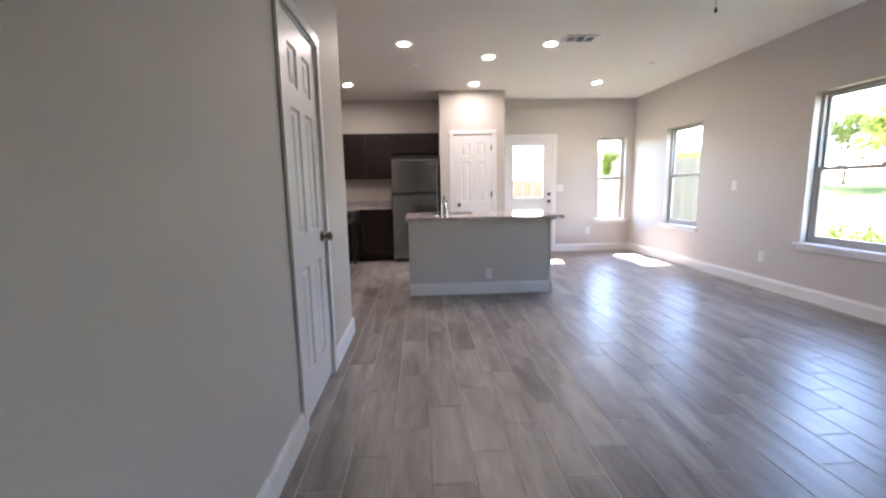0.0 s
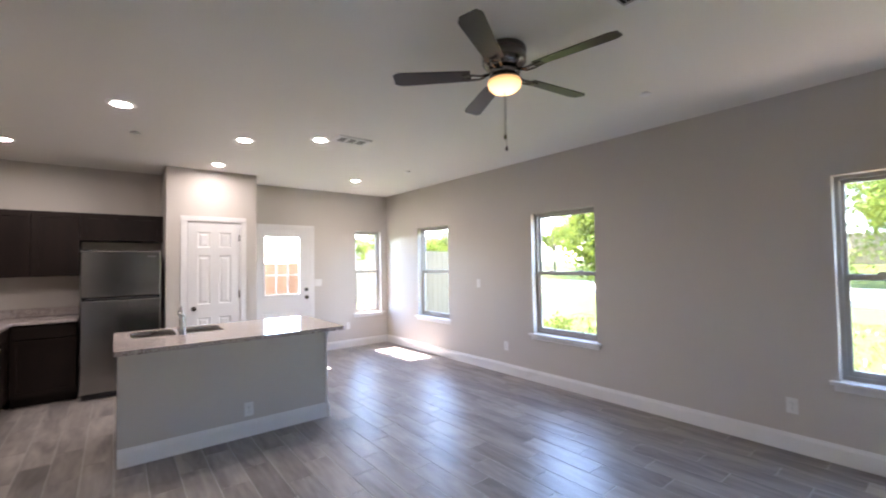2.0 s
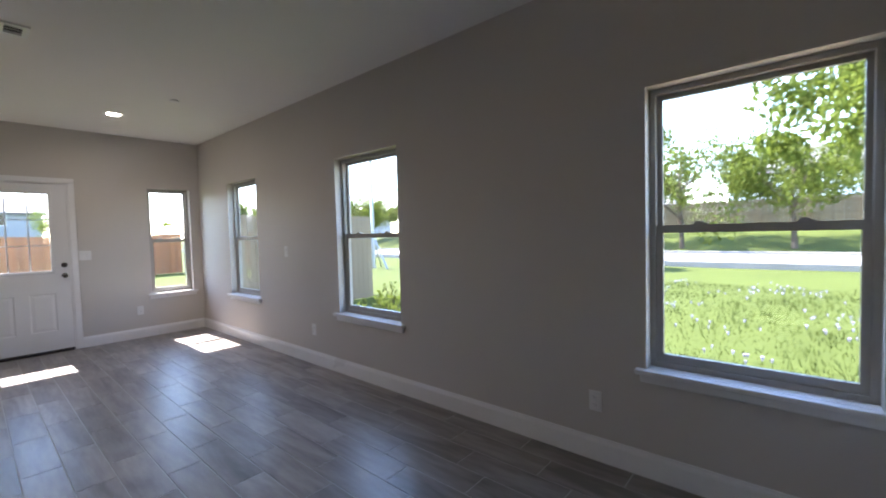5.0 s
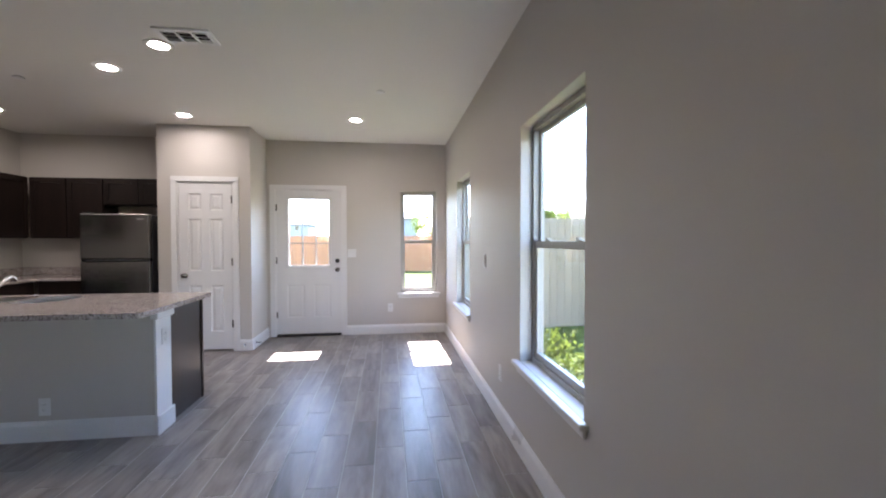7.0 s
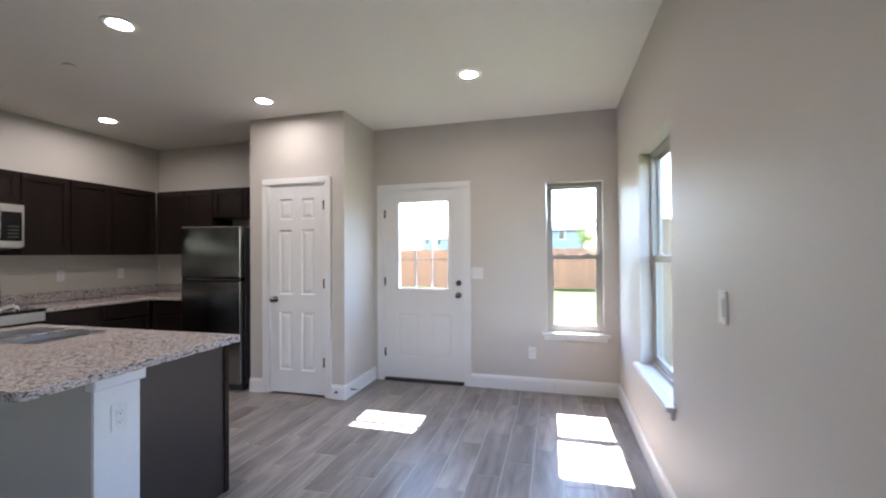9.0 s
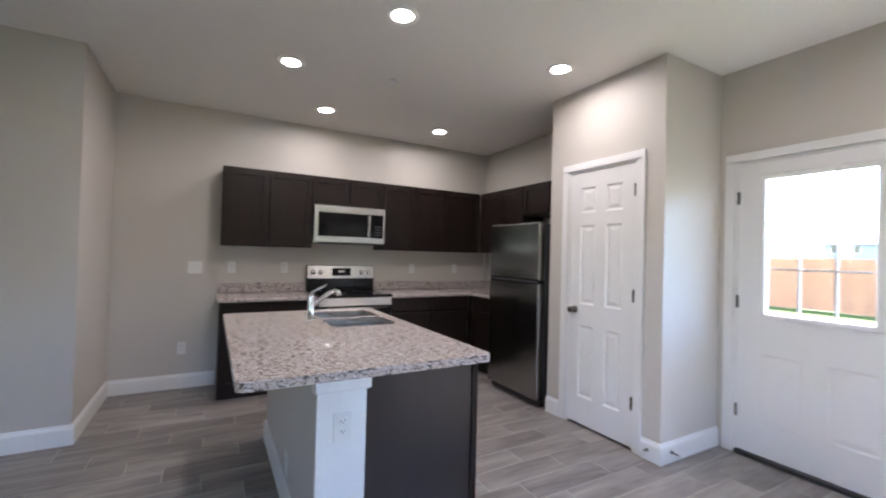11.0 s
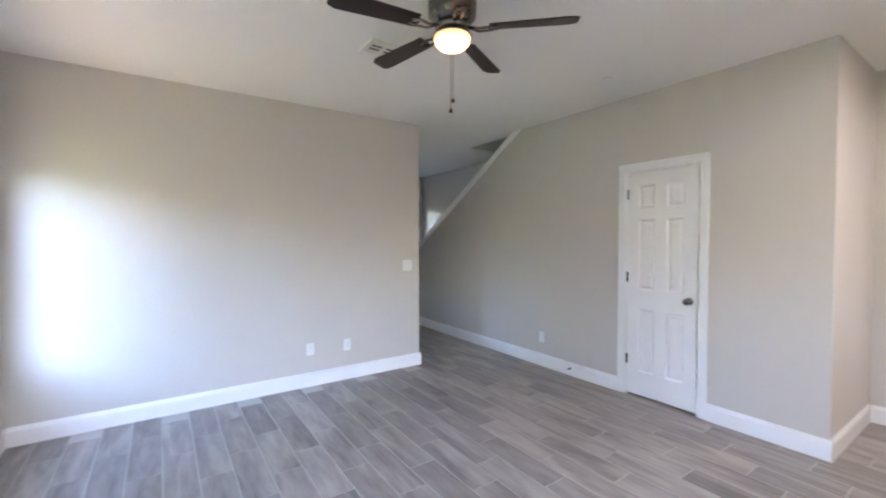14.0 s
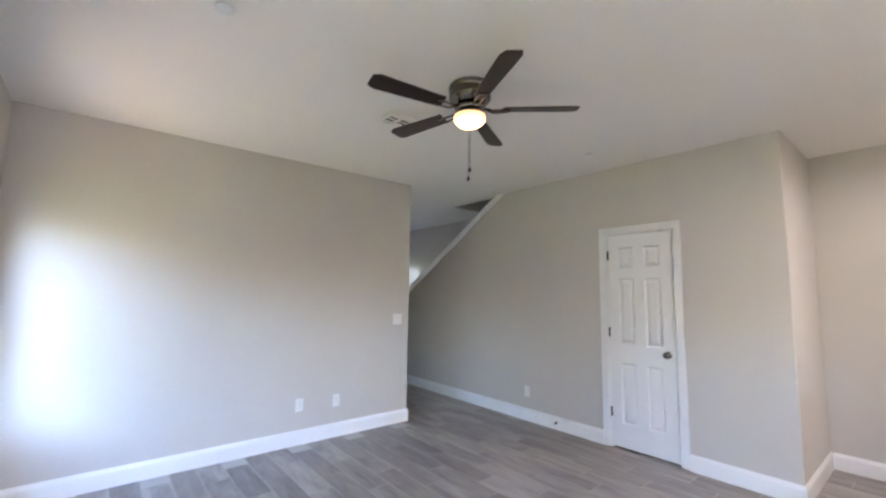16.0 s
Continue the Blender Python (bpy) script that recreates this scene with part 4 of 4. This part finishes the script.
OUT, SW = "white duplex outlet on the greige wall", "white rocker light switch on the greige wall"
for y, z in ((1.667, 0.342), (4.575, 0.36)):
    plate_on_wall("wall_outlet", (EAST, y, z), (-1, 0, 0), 1, "outlet", OUT)
plate_on_wall("light_switch", (EAST, 5.075, 1.16), (-1, 0, 0), 1, "switch", SW)
plate_on_wall("light_switch", (2.70, NORTH, 1.155), (0, -1, 0), 2, "switch", SW)
plate_on_wall("wall_outlet", (3.237, NORTH, 0.374), (0, -1, 0), 1, "outlet", OUT)
plate_on_wall("light_switch", (0.853, SOUTH, 1.135), (0, 1, 0), 2, "switch", SW)
plate_on_wall("wall_outlet", (1.934, SOUTH, 0.362), (0, 1, 0), 1, "outlet", OUT)
plate_on_wall("wall_outlet", (1.56, SOUTH, 0.352), (0, 1, 0), 1, "outlet", OUT)
plate_on_wall("wall_outlet", (CLOSET, 1.10, 0.324), (1, 0, 0), 1, "outlet", OUT)
plate_on_wall("light_switch", (KITCHEN, 4.18, 1.15), (1, 0, 0), 2, "switch", SW)
for y in (4.493, 4.99, 6.48, 7.09):
    plate_on_wall("wall_outlet", (KITCHEN, y, 1.155), (1, 0, 0), 1, "outlet", "white duplex outlet above the worktop")
plate_on_wall("wall_outlet", (KITCHEN, 4.09, 0.38), (1, 0, 0), 1, "outlet", OUT)
plate_on_wall("wall_outlet", (0.937, 4.69, 0.228), (0, -1, 0), 1, "outlet", "white duplex outlet on the island knee wall")
plate_on_wall("wall_outlet", (1.639, 4.775, 0.665), (1, 0, 0), 1, "outlet", "white duplex outlet on the island end post")


def door_stop(x, y, z, n):
    root = thing("door_stop", Matrix.Translation((x, y, z)) @ Vector(n).to_track_quat("Z", "Y").to_matrix().to_4x4(), "spring door stop screwed to the baseboard", "door stop")
    bm = bmesh.new()
    lathe(bm, [(0, 0), (0.012, 0), (0.012, 0.005), (0.005, 0.008), (0.005, 0.055), (0, 0.055)], Matrix(), 10)
    part("spring", bm, NICKEL, root)
    bm = bmesh.new()
    lathe(bm, [(0, 0.0552), (0.008, 0.0552), (0.008, 0.07), (0, 0.072)], Matrix(), 10)
    part("rubber_tip", bm, PLASTIC, root)


door_stop(CLOSET + 0.016, 1.50, 0.07, (1, 0, 0))
door_stop(1.48, PANTRY - 0.016, 0.07, (0, -1, 0))
door_stop(PANTRY_E + 0.016, 7.0, 0.07, (1, 0, 0))


# ---- outside ----
GROUND = -0.2


def rise(x, y):
    """The lawn falls level near the house and climbs a little beyond the street."""
    t = min(1, max(0, (x - 27) / 8))
    return GROUND + 1.1 * t * t * (3 - 2 * t) + 0.04 * noise.noise(Vector((x * 0.2, y * 0.2, 0)))


def ground():
    bm = bmesh.new()
    xs = [-600, -200, -80, -40, -20, -10] + [-5 + 1.5 * i for i in range(31)] + [50, 80, 150, 300, 600]
    ys = [-600, -200, -80, -40] + [-30 + 2 * i for i in range(36)] + [60, 100, 200, 600]
    grid = [[bm.verts.new((x, y, rise(x, y))) for y in ys] for x in xs]
    for i in range(len(xs) - 1):
        for j in range(len(ys) - 1):
            cx, cy = (xs[i] + xs[i + 1]) / 2, (ys[j] + ys[j + 1]) / 2
            if -2 < cx < 3.6 and -3 < cy < 7:
                continue
            bm.faces.new((grid[i][j], grid[i + 1][j], grid[i + 1][j + 1], grid[i][j + 1]))
    setting("ground", bm, GRASS, "sunlit green lawn round the house", "ground")
    bm = box(bmesh.new(), 19.0, 25.5, -60, 60, -0.3, -0.10)
    setting("road", bm, CONCRETE, "pale concrete street beyond the lawn", "road")
    # unseen slab, added so the foyer gets neutral bounce instead of green from the lawn
    setting("pavement", boxed(-3.5, 3.5, -9.0, -3.25, -0.3, -0.12), CONCRETE, "unseen pale slab added before the foyer wall to bounce neutral light", "pavement")
    for x in (18.85, 25.5):
        setting("kerb", boxed(x, x + 0.15, -60, 60, -0.3, 0.02, bevel=0.02), CONCRETE, "pale concrete kerb along the street", "kerb")
    bm = bmesh.new()
    pts = [(4.2, 0.0)]
    for i in range(9):
        y = -4 + i * 0.8
        pts.append((6.45 + 0.22 * math.sin(i * 1.9), y))
    vs = [bm.verts.new((4.18, -4, -0.135)), *[bm.verts.new((x, y, -0.135)) for x, y in pts[1:]], bm.verts.new((4.18, 3.0, -0.135))]
    bm.faces.new(vs)
    setting("soil_strip", bm, SOIL, "bare dry soil along the house wall", "ground")


ground()


def fence(name, x0, y0, x1, y1, base, height, material, label, board=0.14):
    a, b = Vector((x0, y0, 0)), Vector((x1, y1, 0))
    d = (b - a).normalized()
    n = int((b - a).length / board)
    root = thing(name, Matrix.Translation((x0, y0, base)) @ Matrix.Rotation(math.atan2(d.y, d.x), 4, "Z"), label, "fence")
    bm = bmesh.new()
    prism(bm, [(0.003, 0), (board - 0.003, 0), (board - 0.003, height - 0.02), (board - 0.025, height), (0.025, height), (0.003, height - 0.02)], Matrix(((1, 0, 0, 0), (0, 0, 1, 0), (0, 1, 0, 0), (0, 0, 0, 1))), 0, 0.018)
    first = part("picket", bm, material, root)
    for i in range(1, n):
        o = new("picket", first.data)
        o.parent = root
        o.location = (i * board, 0, 0.012 * math.sin(i * 12.9))
    for z in (0.3, height / 2, height - 0.3):
        part("rail", boxed(0, n * board, 0.019, 0.06, z - 0.045, z + 0.045), material, root)
    for k in range(int(n * board / 2.4) + 1):
        part("post", boxed(k * 2.4, k * 2.4 + 0.09, 0.061, 0.15, -0.2, height - 0.05), material, root)


fence("side_fence", 4.2, 8.6, 8.2, 8.6, GROUND, 1.93, OLDWOOD, "weathered grey picket fence beside the house")
fence("back_fence", -14.0, 22.0, 8.2, 22.0, GROUND, 1.75, CEDAR, "orange cedar picket fence across the back yard")
fence("boundary_fence", 8.2, 22.0, 8.2, 8.75, GROUND, 1.8, OLDWOOD, "weathered picket fence along the side yard", board=0.14)
fence("street_fence", 36.0, -26.0, 36.0, 24.0, 0.9, 2.0, OLDWOOD, "weathered grey fence beyond the street", board=0.2)


def house(x, y, rz, w, d, h, roof_h, wall, label, storeys=2):
    root = thing("house", pose(x, y, GROUND - 0.1, 0, 0, rz), label, "house")
    body = part("wall", boxed(-w / 2, w / 2, -d / 2, d / 2, 0, h), wall, root)
    bm = bmesh.new()
    e = 0.5
    base = [(-w / 2 - e, -d / 2 - e), (w / 2 + e, -d / 2 - e), (w / 2 + e, d / 2 + e), (-w / 2 - e, d / 2 + e)]
    lo = [bm.verts.new((u, v, h - 0.15)) for u, v in base]
    hi = [bm.verts.new((u, v, h + 0.05)) for u, v in base]
    r = [bm.verts.new((-w / 4, 0, h + roof_h)), bm.verts.new((w / 4, 0, h + roof_h))]
    for i in range(4):
        bm.faces.new((lo[i], lo[(i + 1) % 4], hi[(i + 1) % 4], hi[i]))
    bm.faces.new(lo[::-1])
    for f in ((hi[0], hi[1], r[1], r[0]), (hi[1], hi[2], r[1]), (hi[2], hi[3], r[0], r[1]), (hi[3], hi[0], r[0])):
        bm.faces.new(f)
    part("roof", bm, ROOF, root)
    for s in range(storeys):
        for k in range(int(w / 3)):
            u = -w / 2 + 1.5 + 3 * k
            for side in (-1, 1):
                v = side * d / 2
                win = part("window", boxed(u - 0.5, u + 0.5, min(v, v + side * 0.04), max(v, v + side * 0.04), 0.9 + 2.8 * s, 2.3 + 2.8 * s), WHITE, root)
                part("pane", boxed(u - 0.43, u + 0.43, min(v + side * 0.041, v + side * 0.05), max(v + side * 0.041, v + side * 0.05), 0.97 + 2.8 * s, 2.23 + 2.8 * s), BLACKGLASS, win)


house(2.5, 76, 0, 11, 10, 5.2, 2.2, BLUESIDE, "blue-grey two-storey house beyond the back fence")
house(-22, 106, 0, 13, 10, 5.2, 2.4, BLUESIDE, "far blue-grey two-storey house beyond the back fence")
house(-46, 108, 0, 13, 10, 5.2, 2.4, BRICK, "far tan two-storey house beyond the back fence")
house(52, 18, 90, 14, 10, 5.6, 2.6, BRICK, "tan two-storey house behind the street fence")
house(50, -1, 90, 13, 10, 5.6, 2.6, WHITE, "white two-storey house behind the street fence")
house(44, 92, 30, 14, 10, 5.4, 2.5, BRICK, "far tan two-storey house")
house(70, 88, 20, 14, 10, 5.4, 2.5, BLUESIDE, "far grey two-storey house")


def leaves(bm, centre, radius, count, size, rng):
    for _ in range(count):
        v = Vector((rng.gauss(0, 1), rng.gauss(0, 1), rng.gauss(0, 0.8)))
        v = v.normalized() * radius * rng.random() ** 0.45
        c = Vector(centre) + v
        q = Euler((rng.uniform(0, 6.28), rng.uniform(0, 6.28), rng.uniform(0, 6.28))).to_matrix()
        s = size * rng.uniform(0.6, 1.3)
        vs = [bm.verts.new(c + q @ Vector(p)) for p in ((-s, 0, 0), (0, -s * 0.45, 0.1 * s), (s, 0, 0), (0, s * 0.45, 0.1 * s))]
        bm.faces.new(vs)


def tree(x, y, height, spread, seed, label, clumps=34, per=240):
    rng = random.Random(seed)
    z = rise(x, y)
    root = thing("tree", pose(x, y, z), label, "tree")
    bm = bmesh.new()
    tube(bm, [(0, 0, -0.1), (0.1, 0.05, height * 0.25), (0.0, 0.1, height * 0.5), (0.1, 0, height * 0.8)], [0.16, 0.12, 0.09, 0.03], 10)
    tips = []
    for i in range(9):
        a = i * 2.4 + rng.random()
        z0 = height * rng.uniform(0.25, 0.6)
        tip = Vector((math.cos(a) * spread * 0.6, math.sin(a) * spread * 0.6, z0 + height * rng.uniform(0.15, 0.35)))
        tube(bm, [(0, 0, z0), tip * 0.5 + Vector((0, 0, z0 * 0.5)), tip], [0.06, 0.04, 0.015], 6)
        tips.append(tip)
    part("trunk", bm, BARK, root)
    bm = bmesh.new()
    for i in range(clumps):
        t = tips[i % 9]
        c = t + Vector((rng.gauss(0, spread * 0.28), rng.gauss(0, spread * 0.28), rng.gauss(0.1, height * 0.13)))
        leaves(bm, c, spread * rng.uniform(0.2, 0.4), per, 0.115, rng)
    part("crown", bm, LEAF, root)


TREE = "leafy light green tree on the lawn"
for k, (x, y, h, s) in enumerate(((14.5, -1.5, 6.0, 2.4), (16.5, 9.5, 4.6, 2.0), (29.0, 6.0, 6.5, 3.4), (30.0, 11.5, 6.0, 3.2), (29, 1, 6.2, 3.3), (28.5, 17.0, 5.6, 3.0), (30, 23, 5.8, 3.2), (29, -5, 6.5, 3.4),
                                  (30, -11, 6.2, 3.2), (26, 38, 4.4, 2.8), (34, 32, 5.5, 3.2), (18, 46, 4.6, 3.0), (10, 60, 5.5, 3.2), (22, 33, 4.0, 2.6), (26.5, 33, 4.2, 2.8), (18, 34, 3.9, 2.6), (31, 37, 4.4, 2.8), (29.5, -18, 6.5, 3.4))):
    tree(x, y, h, s, 10 + k, TREE)


def shrub(x, y, h, seed):
    rng = random.Random(seed)
    root = thing("shrub", pose(x, y, GROUND), "leafy green weedy shrub by the house wall", "shrub", "shrubs by the wall")
    bm, lv = bmesh.new(), bmesh.new()
    for i in range(16):
        a, r = rng.uniform(0, 6.28), rng.uniform(0.1, 0.45)
        tip = Vector((math.cos(a) * r, math.sin(a) * r, h * rng.uniform(0.6, 1.0)))
        tube(bm, [(0.3 * tip.x, 0.3 * tip.y, -0.02), (tip.x * 0.7, tip.y * 0.7, tip.z * 0.6), tip], [0.008, 0.006, 0.003], 5)
        for k in range(46):
            c = tip * rng.uniform(0.3, 1.02) + Vector((rng.gauss(0, 0.04), rng.gauss(0, 0.04), rng.gauss(0, 0.03)))
            leaves(lv, c, 0.01, 1, 0.035, rng)
    part("stems", bm, BARK, root)
    part("foliage", lv, LEAF, root)


for k, (x, y, h) in enumerate(((4.75, 4.0, 0.75), (5.3, 4.7, 0.8), (4.8, 5.1, 0.6), (5.9, 5.3, 0.8), (6.3, 4.4, 0.7), (5.6, 3.6, 0.55), (5.0, 6.2, 0.5))):
    shrub(x, y, h, 60 + k)


def patch():
    bm = bmesh.new()
    rng = random.Random(5)
    for _ in range(42000):
        x, y = 4.6 + 9.5 * rng.random() ** 1.4, rng.uniform(-9, 8.4)
        if x < 6.4 + 0.25 * math.sin(y * 2) and y < 2.6 and rng.random() < 0.93:
            continue
        z = rise(x, y) - 0.01
        a, h = rng.uniform(0, 6.28), rng.uniform(0.03, 0.10) * (1.5 if noise.noise(Vector((x, y, 3))) > 0.1 else 0.8)
        dx, dy = math.cos(a) * 0.008, math.sin(a) * 0.008
        bm.faces.new([bm.verts.new(p) for p in ((x - dx, y - dy, z), (x + dx, y + dy, z), (x + rng.gauss(0, 0.03), y + rng.gauss(0, 0.03), z + h))])
    tagged(finish("grass_blades", bm, BLADES), "uneven green grass blades on the lawn", "grass", kind="stuff")


patch()
def flowers():
    bm = bmesh.new()
    rng = random.Random(8)
    for _ in range(60):
        cx, cy = rng.uniform(7.2, 14), rng.uniform(-6, 6)
        for _ in range(9):
            x, y = cx + rng.gauss(0, 0.25), cy + rng.gauss(0, 0.25)
            z, r = rise(x, y) + rng.uniform(0.06, 0.12), rng.uniform(0.012, 0.022)
            vs = [bm.verts.new((x + r * math.cos(k * 1.2566), y + r * math.sin(k * 1.2566), z)) for k in range(5)]
            top = bm.verts.new((x, y, z + r * 0.6))
            low = bm.verts.new((x, y, z - 0.06))
            for k in range(5):
                bm.faces.new((vs[k], vs[(k + 1) % 5], top))
                bm.faces.new((vs[(k + 1) % 5], vs[k], low))
    tagged(finish("lawn_flowers", bm, LILAC), "small pale lilac wildflowers in the lawn", "flowers", kind="stuff")


flowers()
pad = thing("utility_pad", pose(6.55, 7.15, GROUND), "small pale concrete utility pad in the grass", "concrete pad")
part("slab", boxed(-0.40, 0.40, -0.27, 0.27, 0, 0.06, bevel=0.01), CONCRETE, pad)


def pole():
    root = thing("utility_pole", pose(13.45, 15.0, GROUND), "tall grey pole with braced foot in the yard", "pole")
    bm = bmesh.new()
    tube(bm, [(0, 0, 0), (0, 0, 6.2)], [0.09, 0.07], 10)
    part("shaft", bm, STEELGREY, root)
    for a in (0.5, 2.6, 4.7):
        bm = bmesh.new()
        tube(bm, [(math.cos(a) * 0.9, math.sin(a) * 0.9, 0), (0, 0, 1.5)], 0.04, 8)
        part("brace", bm, STEELGREY, root)


pole()
# unseen hood, added to keep the sun off the top of the door glass
unseen_hood = thing("door_hood", pose(2.1, NORTH + 0.142, 2.26), "unseen hood added over the back door to shorten its sun patch", "door hood")
part("hood_roof", boxed(-0.85, 0.85, 0, 0.6, 0, 0.08), ROOF, unseen_hood)
part("bracket", boxed(-0.8, -0.74, 0, 0.5, -0.08, -0.001), WHITE, unseen_hood)
part("bracket", boxed(0.74, 0.8, 0, 0.5, -0.08, -0.001), WHITE, unseen_hood)

# ---- floor tiles, one by one ----
TW, TL = 0.1825, 0.61
floor = bpy.data.objects["floor"]
shared = {}


def floor_tile(x0, x1, y0, y1):
    key = (round(x1 - x0, 3), round(y1 - y0, 3))
    if key not in shared:
        bm = bmesh.new()
        w, d, g, c = key[0], key[1], 0.0026, 0.0010
        rings = [[bm.verts.new((x, y, z)) for x, y in ((i, i), (w - i, i), (w - i, d - i), (i, d - i))] for i, z in ((g, -0.0015), (g, -c), (g + c, 0.0))]
        for a, b in zip(rings, rings[1:]):
            for i in range(4):
                bm.faces.new((a[i], a[(i + 1) % 4], b[(i + 1) % 4], b[i]))
        bm.faces.new(rings[-1])
        me = bpy.data.meshes.new("tile")
        bm.to_mesh(me), bm.free()
        me.materials.append(TILE)
        shared[key] = me
    o = new("tile", shared[key])
    o.parent = floor
    o.location = (x0, y0, 0)


far = bmesh.new()          # tiles in the hall, behind the island and along the cabinets, too small to pick apart


def far_tile(x0, x1, y0, y1):
    g, c = 0.0026, 0.0010
    rings = [[far.verts.new((x, y, z)) for x, y in ((x0 + i, y0 + i), (x1 - i, y0 + i), (x1 - i, y1 - i), (x0 + i, y1 - i))] for i, z in ((g, -0.0015), (g, -c), (g + c, 0.0))]
    for a, b in zip(rings, rings[1:]):
        for i in range(4):
            far.faces.new((a[i], a[(i + 1) % 4], b[(i + 1) % 4], b[i]))
    far.faces.new(rings[-1])


for col in range(-27, 5):
    x = 3.315 + TW * col
    y = 4.51 + (col % 3) * 0.2 - 14 * TL
    while y < NORTH:
        a, b, c, d = max(x, KITCHEN), min(x + TW, EAST), max(y, FOYER), min(y + TL, NORTH + 0.02)
        hall = (c + d) / 2 < SOUTH - 0.1
        if b - a > 0.02 and d - c > 0.02 and not (hall and (a + b) / 2 > HALL + 0.03):
            (far_tile if hall or (a < 0.3 and d > 5.0) or b < CLOSET else floor_tile)(a, b, c, d)
        y += TL
rest = part("tiles", far, TILE_FAR, floor, "wood-look floor tiles in the hall and kitchen")
rest["kind"] = "stuff"
